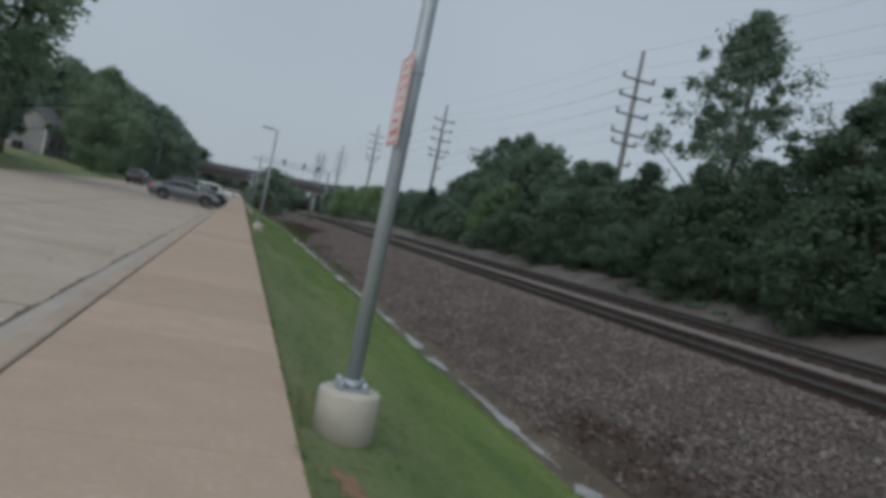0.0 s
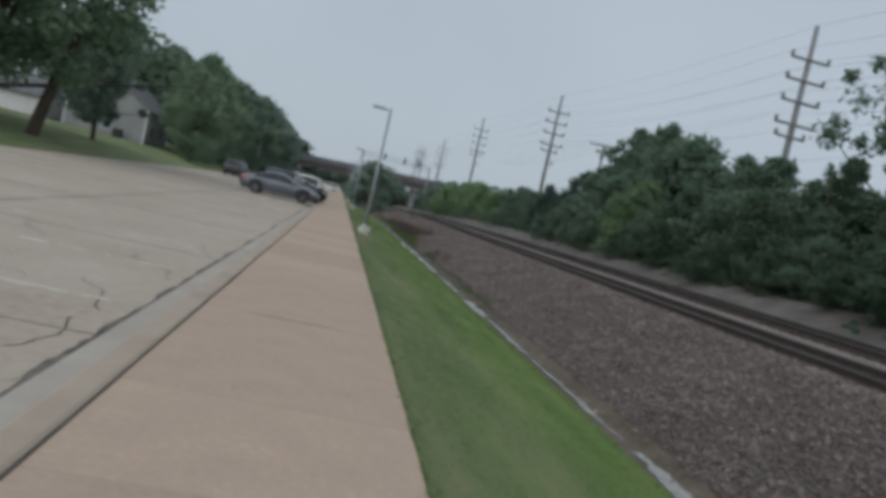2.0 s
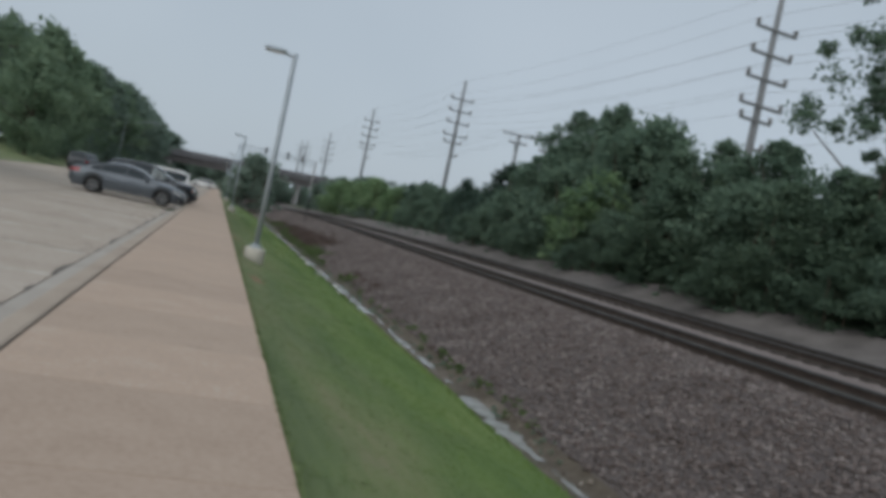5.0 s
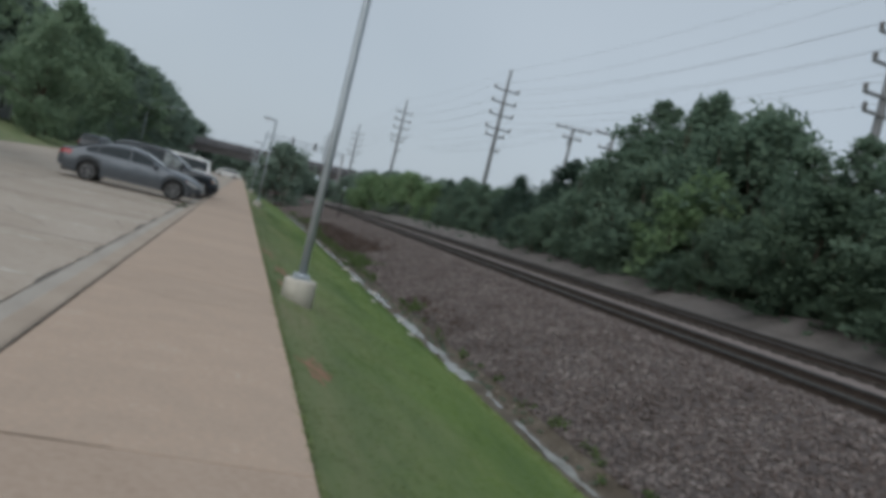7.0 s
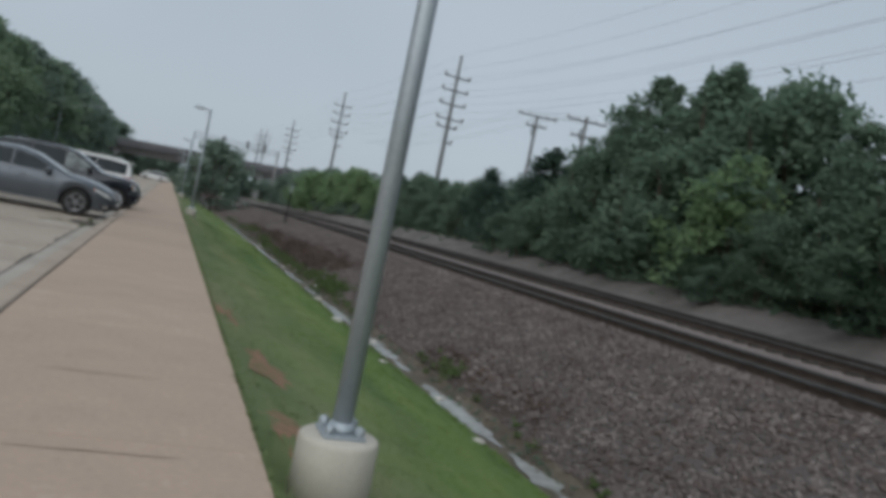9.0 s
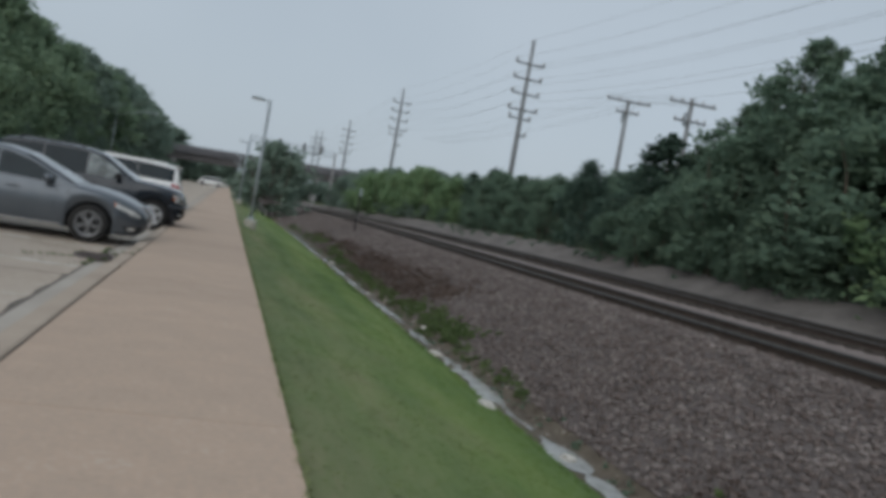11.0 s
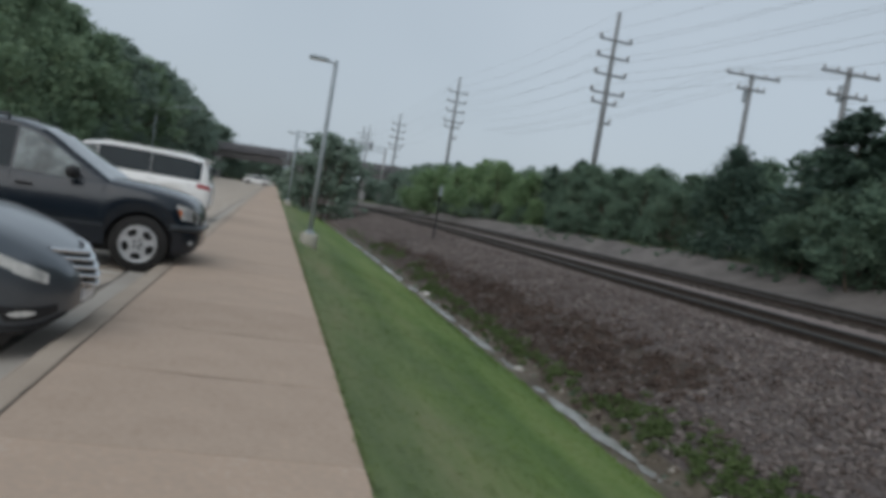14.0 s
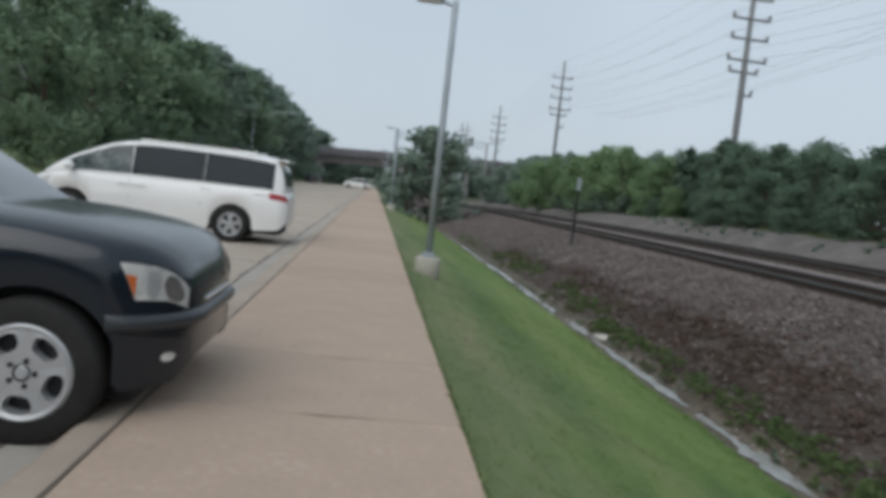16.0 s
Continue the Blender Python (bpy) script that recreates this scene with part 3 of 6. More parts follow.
def make_tree(name, label, category, leaf, seed, height=10.0, width=6.0, low=0.15, clumps=60, per=80, size=0.24, clump=0.13, trunks=1, thick=0.16, lean=0.0, sparse=0.0):
    """A tapered trunk with limbs that reach into a crown of leafy clumps."""
    rng = random.Random(seed)
    t = empty(name, label=label, category=category)
    bm = bmesh.new()
    blobs = []
    for k in range(clumps):
        f = rng.random() ** 0.85
        z = low + (1 - low) * f
        girth = math.sin(math.pi * min(1.0, 0.16 + 0.84 * f) ** 0.8) ** 0.65
        a = rng.uniform(0, 2 * math.pi)
        rad = 0.5 * girth * rng.uniform(0.3 + sparse, 1.12) * (0.82 + 0.25 * math.sin(3 * a + seed) + 0.18 * math.sin(5 * a + 9 * f))
        r = clump * rng.uniform(0.45, 1.35) * min(width, height)
        blobs.append((rad * width * math.cos(a) + lean * z * height, rad * width * math.sin(a), z * height - r * 0.4, r))
    for k in range(trunks):
        a = 2 * math.pi * k / trunks + seed
        sx, sy = (0.0, 0.0) if trunks == 1 else (0.25 * width * math.cos(a) * 0.5, 0.25 * width * math.sin(a) * 0.5)
        prev, pr = Vector((sx, sy, -0.35)), thick
        for i in range(1, 6):
            q = Vector((sx * (1 + 0.25 * i) + rng.uniform(-0.12, 0.12) + lean * height * i / 6, sy * (1 + 0.25 * i) + rng.uniform(-0.12, 0.12), height * 0.78 * i / 5))
            r = thick * (1 - 0.17 * i)
            rod(bm, prev, q, pr, r, 8)
            prev, pr = q, r
    for b in rng.sample(blobs, min(len(blobs), 16)):
        z0 = max(0.12 * height, b[2] * rng.uniform(0.35, 0.7))
        rod(bm, (lean * z0, 0, z0), (b[0], b[1], b[2]), thick * 0.38, thick * 0.08, 6)
    part("trunk", bm, M["bark"], t)
    leaf_cloud("crown", leaf, t, blobs, per, size, seed)
    return t


PLACED = {}


def plant(kind, x, y, h, w, turn=0.0, z=None):
    """A copy of a prototype, h metres high and w metres wide, standing on the ground."""
    # Distant plants switch prototypes, most of them to leaves painted with haze.
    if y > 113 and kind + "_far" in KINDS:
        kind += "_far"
    proto, ph, pw = KINDS[kind]
    z = gz(x, y) if z is None else z
    m = pose(x, y, z - 0.05, 0, 0, turn) @ Matrix.Diagonal((w / pw, w / pw, h / ph, 1))
    if kind not in PLACED:
        PLACED[kind] = 1
        proto.matrix_basis = m
        return proto
    s = proto.scale.copy()
    return copy_thing(proto, m @ Matrix.Diagonal((1 / s[0], 1 / s[1], 1 / s[2], 1)))


def make_fir(seed, height=7.0, width=5.0):
    """A dark conifer: whorls of drooping boughs round a straight trunk."""
    rng = random.Random(seed)
    t = empty("tree", label="dark pointed evergreen tree with layered boughs", category="tree")
    bm = bmesh.new()
    rod(bm, (0, 0, -0.3), (0, 0, height * 0.97), 0.15, 0.02, 8)
    blobs = [(0, 0, height * 0.97, 0.12)]
    for level in range(13):
        f = (level + 0.6) / 13.4
        z, reach = height * (0.05 + 0.92 * f), 0.5 * width * (1 - f) ** 0.8 + 0.12
        for k in range(max(4, int(9 * (1 - f)) + 2)):
            a = rng.uniform(0, 2 * math.pi)
            n = rng.uniform(0.72, 1.15) * reach
            rod(bm, (0, 0, z), (n * math.cos(a), n * math.sin(a), z + 0.10 * n), 0.03, 0.008, 5)
            for q in (0.35, 0.65, 0.95):
                blobs.append((q * n * math.cos(a), q * n * math.sin(a), z + 0.06 * n - 0.05, (0.26 + 0.30 * (1 - f)) * rng.uniform(0.75, 1.25)))
    part("trunk", bm, M["bark"], t)
    leaf_cloud("crown", M["needle"], t, blobs, 44, 0.14, seed)
    return t


KINDS = {
    "shrub_a": (make_tree("shrub", "dense dark green shrub on the railway bank", "shrub", M["leaf_a"], 3, 6, 5.5, 0.06, 66, 100, 0.17, 0.14, 3, 0.09), 6, 5.5),
    "shrub_b": (make_tree("shrub", "bushy mid green shrub on the railway bank", "shrub", M["leaf_b"], 8, 6, 5.5, 0.05, 66, 100, 0.17, 0.14, 3, 0.09), 6, 5.5),
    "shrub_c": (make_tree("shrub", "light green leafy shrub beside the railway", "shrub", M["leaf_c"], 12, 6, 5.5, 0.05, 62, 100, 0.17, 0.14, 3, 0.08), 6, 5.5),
    "tree_a": (make_tree("tree", "dark green broadleaf tree above the railway bank", "tree", M["leaf_a"], 21, 10, 6.5, 0.15, 125, 70, 0.19, 0.088, 2, 0.14), 10, 6.5),
    "tree_b": (make_tree("tree", "ragged mid green tree with thin twigs", "tree", M["leaf_b"], 27, 10, 6.5, 0.12, 140, 56, 0.17, 0.072, 2, 0.13, sparse=0.1), 10, 6.5),
    "gappy": (make_tree("tree", "tall dark tree with sky showing through its crown", "tree", M["leaf_a"], 35, 14, 10, 0.08, 190, 100, 0.16, 0.074, 1, 0.2), 14, 10),
    "big_a": (make_tree("tree", "large full green deciduous tree beyond the lot", "tree", M["leaf_haze"], 41, 16, 12, 0.12, 125, 100, 0.33, 0.115, 1, 0.38), 16, 12),
    "big_b": (make_tree("tree", "large yellowish green deciduous tree beyond the lot", "tree", M["leaf_haze_green"], 47, 16, 12, 0.10, 125, 100, 0.33, 0.115, 1, 0.36), 16, 12),
    "shrub_a_far": (make_tree("shrub", "dense dark green shrub on the railway bank", "shrub", M["leaf_haze"], 3, 6, 5.5, 0.06, 66, 60, 0.22, 0.14, 3, 0.09), 6, 5.5),
    "shrub_b_far": (make_tree("shrub", "bushy mid green shrub on the railway bank", "shrub", M["leaf_haze"], 8, 6, 5.5, 0.05, 66, 60, 0.22, 0.14, 3, 0.09), 6, 5.5),
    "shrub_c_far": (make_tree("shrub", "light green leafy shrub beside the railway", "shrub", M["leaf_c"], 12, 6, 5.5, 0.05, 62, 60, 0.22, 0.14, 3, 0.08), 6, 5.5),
    "tree_a_far": (make_tree("tree", "dark green broadleaf tree above the railway bank", "tree", M["leaf_haze"], 21, 10, 6.5, 0.18, 80, 60, 0.25, 0.115, 2, 0.14), 10, 6.5),
    "tree_b_far": (make_tree("tree", "ragged mid green tree with thin twigs", "tree", M["leaf_haze"], 27, 10, 6.5, 0.15, 70, 55, 0.23, 0.10, 2, 0.13, sparse=0.2), 10, 6.5),
    "big_a_far": (make_tree("tree", "large full green deciduous tree beyond the lot", "tree", M["leaf_haze"], 41, 16, 12, 0.12, 125, 50, 0.46, 0.115, 1, 0.38), 16, 12),
    "big_b_far": (make_tree("tree", "large yellowish green deciduous tree beyond the lot", "tree", M["leaf_haze_green"], 47, 16, 12, 0.10, 125, 50, 0.46, 0.115, 1, 0.36), 16, 12),
    "far_tree": (make_tree("tree", "hazy dark green tree beyond the bridge", "tree", M["leaf_haze"], 63, 10, 9, 0.02, 80, 28, 0.6, 0.15, 2, 0.2), 10, 9),
    "conifer": (make_tree("tree", "dark dense round-topped tree by the track", "tree", M["needle"], 52, 6.5, 6.0, 0.04, 80, 100, 0.16, 0.13, 1, 0.12), 6.5, 6.0),
    "shaded_a": (make_tree("shrub", "dense green shrub in a thick hedge, shade in its leaf colour", "shrub", M["leaf_shaded"], 5, 6, 5.5, 0.03, 80, 110, 0.16, 0.13, 3, 0.09), 6, 5.5),
    "shaded_b": (make_tree("tree", "green leafy tree in a thick hedge, shade in its leaf colour", "tree", M["leaf_shaded"], 29, 10, 6.5, 0.06, 140, 75, 0.18, 0.085, 2, 0.13), 10, 6.5),
    "fir": (make_fir(83), 7.0, 5.0),
    "oak": (make_tree("tree", "spreading pale green shade tree with a forked trunk", "tree", M["leaf_haze_green"], 71, 15, 17, 0.24, 170, 130, 0.28, 0.095, 3, 0.34), 15, 17),
    "shade": (make_tree("tree", "small round green shade tree on the lawn", "tree", M["leaf_haze"], 77, 7.5, 6, 0.26, 70, 90, 0.22, 0.13, 1, 0.2), 7.5, 6),
}

# the hedge of shrubs and trees along the railway bank: (y, top) of its skyline
SKYLINE = [(8, 8.8), (22, 9.2), (27, 9.3), (29.5, 8.3), (33, 8.3), (36, 7.6), (40, 7.2), (45, 7.6), (50, 8.2), (55, 8.6), (59, 9.6), (65, 10.7), (69, 9.0), (73, 8.3), (76, 7.6), (79, 7.7), (83, 5.6),
           (90, 5.3), (97, 5.5), (105, 6.2), (112, 6.5), (125, 6.4), (140, 6.7), (155, 7.1), (175, 7.2), (200, 7.5)]


def skyline(y):
    for (ya, ta), (yb, tb) in zip(SKYLINE, SKYLINE[1:]):
        if ya <= y <= yb:
            return ta + (tb - ta) * (y - ya) / (yb - ya)
    return 7.0


rng = random.Random(5)
y = 9.0
while y < 176:
    top = skyline(y)
    far = y > 84
    x = 18.3 + rng.uniform(-0.7, 1.0) + (0.8 if far else 0)
    h = (top - 1.2) * rng.uniform(0.34, 0.72) if not far else (top - 1.3) * rng.uniform(0.38, 0.9)
    # The near stretch gets the leaves with shade painted in.
    mix = ["shaded_a", "shaded_a", "shrub_a"] if y < 54 else ["shrub_c"] if 112 < y < 151 else ["shrub_a", "shrub_b", "shrub_a", "shrub_c" if y < 60 or y > 100 else "shrub_a"]
    if not 75 < y < 84.5:
        plant(rng.choice(mix), x, y, h, h * rng.uniform(0.9, 1.35), rng.uniform(0, 360))
    if rng.random() < 0.6 and not 75 < y < 86:
        h2 = rng.uniform(1.0, 2.2)
        plant(rng.choice(["shaded_a"] if y < 54 else ["shrub_a", "shrub_b"]), x - rng.uniform(0.8, 1.6), y + rng.uniform(-1.5, 1.5), h2, h2 * 1.4, rng.uniform(0, 360))
    y += rng.uniform(1.8, 3.4) * (1.0 if not far else 1.3)
y = 10.0
while y < 190:
    top = skyline(y)
    x = 22.3 + rng.uniform(-1.0, 1.2)
    h = (top - gz(x, y)) * rng.uniform(0.90, 1.10)
    plant(rng.choice(["shaded_b", "shaded_b", "tree_b"] if y < 54 else ["tree_a", "tree_b", "tree_b", "shrub_b"] if top > 7 else ["shrub_a", "shrub_b", "tree_a", "tree_b"]), x, y, h, h * rng.uniform(0.5, 0.9) + 0.8, rng.uniform(0, 360))
    y += rng.uniform(2.2, 3.8)
for k in range(16):
    plant("shaded_a" if k < 14 else "shrub_a" if k % 3 else "shrub_b", 20.4 + 0.5 * (k * 7 % 4), 11 + 2.9 * k, 4.0 + 0.3 * (k * 5 % 4), 5.2, 83 * k)
plant("gappy", 35.3, 54.4, 21.3, 14.0, 40)
plant("gappy", 39.0, 44.0, 15.5, 11.0, 160)
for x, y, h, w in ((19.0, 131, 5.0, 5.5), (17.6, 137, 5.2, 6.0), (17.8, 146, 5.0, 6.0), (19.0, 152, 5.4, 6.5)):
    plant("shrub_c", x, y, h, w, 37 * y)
plant("shrub_a", 3.2, 114.0, 6.9, 8.2, 20, sink(114) - 1.0)
# Low skirts in the dark leaves also stand in for shade on the bank.
for k in range(29):
    y = 9.0 + 1.9 * k
    plant("shaded_a" if k < 26 else "shrub_a", 17.1 + 0.25 * (k * 5 % 4) + 0.006 * y, y + 0.3 * (k * 3 % 4), 1.3 + 0.3 * (k * 7 % 5), 2.4 + 0.3 * (k * 2 % 4), 47 * k)
for k in range(27):
    plant("shaded_a" if k < 10 else "shrub_a", 25.6 + 0.6 * (k * 5 % 3), 14 + 3.6 * k, 4.2 + 0.4 * (k * 7 % 4), 6.0, 59 * k)
for x, y, top, w in ((21.6, 63.6, 11.2, 6.5), (21.2, 67.8, 11.0, 6.5), (22.0, 71.0, 9.8, 5.5), (22.5, 60.5, 10.2, 6.0), (22.8, 54.0, 8.8, 5.0), (22.6, 49.5, 8.4, 4.5)):
    plant("tree_b", x, y, top - gz(x, y), w, 61 * y)
plant("conifer", 18.5, 81.2, 4.8, 4.1, 80)
plant("fir", 20.2, 76.2, 6.4, 7.2, 20)
plant("fir", 21.6, 106.5, 5.6, 4.0, 120)
plant("fir", 21.2, 111.0, 5.2, 3.6, 200)
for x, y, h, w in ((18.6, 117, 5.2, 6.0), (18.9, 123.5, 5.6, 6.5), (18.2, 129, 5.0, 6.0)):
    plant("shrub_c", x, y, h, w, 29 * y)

# beyond the parking lot
for kind, x, y, h, w in (
        ("oak", -20.4, 55.0, 15.5, 19), ("oak", -27.0, 63.0, 15, 16), ("shade", -20.0, 72.7, 7.6, 6.2), ("big_a", -44, 88, 16, 13), ("big_b", -24, 47, 16, 12),
        ("big_b", -17.6, 99, 9.6, 7), ("big_b", -19.6, 111.5, 13.2, 9), ("big_a", -34, 124, 17, 12), ("big_b", -22.5, 121, 12.9, 11), ("big_a", -28, 128, 14.7, 13), ("big_b", -22, 133, 13.8, 11.5), ("big_b", -20.5, 142, 13.3, 10), ("big_a", -27, 146, 15.6, 13),
        ("big_a", -21.5, 155, 14.7, 12), ("big_b", -20.5, 166, 14.3, 12), ("big_a", -26, 172, 16.6, 14), ("big_a", -20, 180, 15.6, 13), ("big_a", -18.5, 194, 15.2, 12), ("big_a", -22, 206, 16.6, 14),
        ("big_a", -17.8, 212, 14.3, 12), ("big_a", -18, 226, 14, 12), ("big_a", -24, 240, 15, 14), ("big_a", -16, 258, 13, 14), ("big_b", -5, 268, 8, 14), ("big_a", 6, 272, 8, 12),
        ("big_a", 30, 262, 10, 14), ("big_b", 42, 255, 12, 14), ("big_a", 18, 285, 9, 12), ("big_a", 56, 250, 13, 15), ("big_a", -40, 120, 14.7, 14), ("big_b", -42, 140, 15.6, 14), ("big_a", -40, 160, 16.6, 15)):
    plant(kind, x, y, h, w, 53 * y)
for k in range(17):
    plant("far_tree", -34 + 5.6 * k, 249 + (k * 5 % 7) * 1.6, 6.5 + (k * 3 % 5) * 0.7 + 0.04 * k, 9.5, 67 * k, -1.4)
for k in range(16):
    plant("shrub_a" if k % 2 else "shrub_b", -18.5 - 2.0 * (k % 3), 113 + 7.4 * k, 3.4 + (k * 7 % 5) * 0.4, 5.0, 71 * k)


# ---- railway ----
def make_track(x, top, label, singles):
    t = empty("railway_track", label=label, category="railway track", group="railway tracks", kind="structure")
    ys = [-30 + 4.0 * i for i in range(75)]
    for off, lift in ((0.0, 0.0), (1.51, 0.02)):
        for name, sec, mat in (("rail_web", [(-0.07, 0.0), (-0.07, 0.012), (-0.012, 0.03), (-0.010, 0.128), (0.010, 0.128), (0.012, 0.03), (0.07, 0.012), (0.07, 0.0)], "rail_web"),
                               ("rail_head", [(-0.034, 0.126), (-0.036, 0.166), (-0.026, 0.172), (0.026, 0.172), (0.036, 0.166), (0.034, 0.126)], "rail_head")):
            vs, fs, w = [], [], len(sec)
            for yy in ys:
                vs += [(x + off + sx, yy, top + lift - 0.172 + sz + sink(yy)) for sx, sz in sec]
            for j in range(len(ys) - 1):
                for i in range(w):
                    fs.append((j * w + i, j * w + (i + 1) % w, (j + 1) * w + (i + 1) % w, (j + 1) * w + i))
            pydata("rail" if name == "rail_web" else "railhead", vs, fs, M[mat], t)
    mid, low = x + 0.755, top - 0.165
    bm = bmesh.new()
    box(bm, -1.3, 1.3, -0.11, 0.11, -0.18, 0.0, 0.012)
    tie = part("tie", bm, M["tie"], t)
    tie.matrix_basis = pose(mid, 0.0, low, 0, -0.75, 0)
    for k in range(1, singles):
        c = tie.copy()
        scene.collection.objects.link(c)
        c.matrix_basis = pose(mid + random.uniform(-0.04, 0.04), 0.53 * k, low + sink(0.53 * k), 0, -0.75, random.uniform(-1, 1))
    vs, fs = [], []
    for k in range(singles, 430):
        yy = 0.53 * k
        b = len(vs)
        vs += [(mid + sx * 1.3, yy + sy * 0.11, low + sz + sink(yy)) for sz in (-0.15, 0.0) for sx, sy in ((-1, -1), (1, -1), (1, 1), (-1, 1))]
        fs += [(b + 4, b + 5, b + 6, b + 7), (b, b + 1, b + 5, b + 4), (b + 3, b, b + 4, b + 7), (b + 1, b + 2, b + 6, b + 5)]
    tagged(pydata("ties", vs, fs, M["tie"], t), kind="stuff")


def make_stones(name, label, material, spots, size, seed, thin=True):
    """Loose broken stones over stretches (x0, x1, y0, y1, per square metre), one object."""
    iv = np.array([(1, 0, 0.1), (0.1, 1, -0.1), (-1, 0.1, 0.1), (-0.1, -1, 0), (0.1, 0.1, 0.9), (0, 0, -0.9)], float)
    fi = np.array([(0, 1, 4), (1, 2, 4), (2, 3, 4), (3, 0, 4), (1, 0, 5), (2, 1, 5), (3, 2, 5), (0, 3, 5)])
    r = np.random.default_rng(seed)
    pts = []
    for x0, x1, a, b, density in spots:
        n = int((b - a) * (x1 - x0) * density)
        pts.append(np.stack([r.uniform(x0, x1, n), r.uniform(a, b, n)], axis=1))
    pts = np.concatenate(pts)
    if thin:
        pts = pts[[r.random() < (0.22 if weedy(a, b) else 1.0) for a, b in pts]]
    n = len(pts)
    z = np.array([gz(px, py) for px, py in pts])
    s = r.uniform(*size, n) * (1 + 0.5 * (r.random(n) > 0.96))
    jit = iv[None] * r.uniform(0.62, 1.25, (n, 6, 1)) * (s[:, None] * np.array([1.0, 1.0, 0.75]) * r.uniform(0.8, 1.3, (n, 3)))[:, None, :]
    a = r.uniform(0, 6.283, n)
    ca, sa = np.cos(a)[:, None], np.sin(a)[:, None]
    X = jit[:, :, 0] * ca - jit[:, :, 1] * sa + pts[:, :1]
    Y = jit[:, :, 0] * sa + jit[:, :, 1] * ca + pts[:, 1:]
    Z = jit[:, :, 2] + (z + s * 0.2)[:, None]
    co = np.stack([X, Y, Z], axis=2).reshape(-1, 3)
    idx = (fi[None] + (np.arange(n) * 6)[:, None, None]).reshape(-1, 3)
    me = bpy.data.meshes.new(name)
    me.vertices.add(len(co)), me.loops.add(idx.size), me.polygons.add(len(idx))
    me.vertices.foreach_set("co", co.ravel())
    me.loops.foreach_set("vertex_index", idx.ravel())
    me.polygons.foreach_set("loop_start", np.arange(0, idx.size, 3))
    me.polygons.foreach_set("loop_total", np.full(len(idx), 3))
    me.update()
    me.materials.append(material)
    tagged(new(name, me), label, "gravel", kind="stuff")


def make_grass():
    """Short blades on the verge, one object."""
    r = np.random.default_rng(4)
    n1, n2, n3 = 130000, 24000, 16000
    x = np.concatenate([r.uniform(0.0, 1.0, n1) ** 0.94 * 3.45, r.uniform(0.0, 3.45, n2), 0.03 - np.abs(r.normal(0, 0.012, n3))])
    y = np.concatenate([r.uniform(1.5, 72, n1), r.uniform(72, 125, n2), r.uniform(1.5, 75, n3)])
    keep = np.ones(len(x), bool)
    for cx, cy, rx, ry in ((0.45, 39.6, 0.30, 0.55), (0.5, 41.6, 0.32, 0.8), (0.2, 33.6, 0.2, 0.5), (0.35, 5.6, 0.2, 0.3)):
        keep &= ((x - cx) / rx) ** 2 + ((y - cy) / ry) ** 2 > r.uniform(0.0, 1.3, len(x))
    fringe = np.arange(len(x)) >= n1 + n2
    x, y, fringe = x[keep], y[keep], fringe[keep]
    n = len(x)
    uneven = np.array([noise.noise((py * 1.7, 3.0, 0)) + 0.6 * noise.noise((py * 6.0, 1.0, 0)) for py in y])
    x = np.where(fringe, x - 0.012 * uneven, x)
    z = np.array([max(gz(px, py), -0.002 if px < 0.02 else -9.0) for px, py in zip(x, y)]) - 0.004
    h = r.uniform(0.008, 0.018, n) * (1 + 1.4 * (x > 3.25)) * (1 + 0.3 * fringe)
    w = r.uniform(0.006, 0.014, n)
    a = r.uniform(0, 6.283, n)
    lx, ly = r.normal(0, 0.05, n) * (1 - 0.6 * fringe), r.normal(0, 0.05, n)
    p = np.stack([np.stack([x - w * np.cos(a), y - w * np.sin(a), z], 1), np.stack([x + w * np.cos(a), y + w * np.sin(a), z], 1), np.stack([x + lx, y + ly, z + h], 1)], 1).reshape(-1, 3)
    me = bpy.data.meshes.new("grass")
    me.vertices.add(3 * n), me.loops.add(3 * n), me.polygons.add(n)
    me.vertices.foreach_set("co", p.ravel())
    me.loops.foreach_set("vertex_index", np.arange(3 * n))
    me.polygons.foreach_set("loop_start", np.arange(0, 3 * n, 3))
    me.polygons.foreach_set("loop_total", np.full(n, 3))
    me.update()
    me.materials.append(M["blade"])
    tagged(new("grass", me), "short mown green grass on the sloping verge", "grass", kind="stuff")


make_stones("ballast_stones", "broken grey and pinkish railway ballast stones", M["stone"], ((3.95, 8.35, 2, 60, 250), (3.95, 8.35, 60, 84, 200), (3.95, 8.35, 84, 125, 90)), (0.028, 0.056), 9)
make_stones("ditch_stones", "pale wet pebbles strewn along the ditch", M["pebble"], ((3.66, 3.92, 4, 50, 26), (3.68, 3.95, 50, 80, 75), (3.48, 3.7, 50, 76, 10)), (0.012, 0.042), 14, False)
make_grass()


def make_bare_patch(x, y, rx, ry, seed):
    """Worn reddish earth showing through the turf."""
    vs, fs = [(x, y, gz(x, y) + 0.008)], []
    for ring in (0.55, 1.0):
        for i in range(22):
            a = 2 * math.pi * i / 22
            k = ring * (0.8 + 0.9 * noise.noise((math.cos(a) * 2.2, math.sin(a) * 2.2, seed)))
            px, py = max(0.01, x + rx * k * math.cos(a)), y + ry * k * math.sin(a)
            vs.append((px, py, gz(px, py) + (0.008 if ring < 1 else 0.002)))
    for i in range(22):
        j = (i + 1) % 22
        fs += [(0, 1 + i, 1 + j), (1 + i, 23 + i, 23 + j, 1 + j)]
    tagged(pydata("bare_patch", vs, fs, M["earth"]), "bare reddish brown earth in the turf", "bare earth", kind="structure")


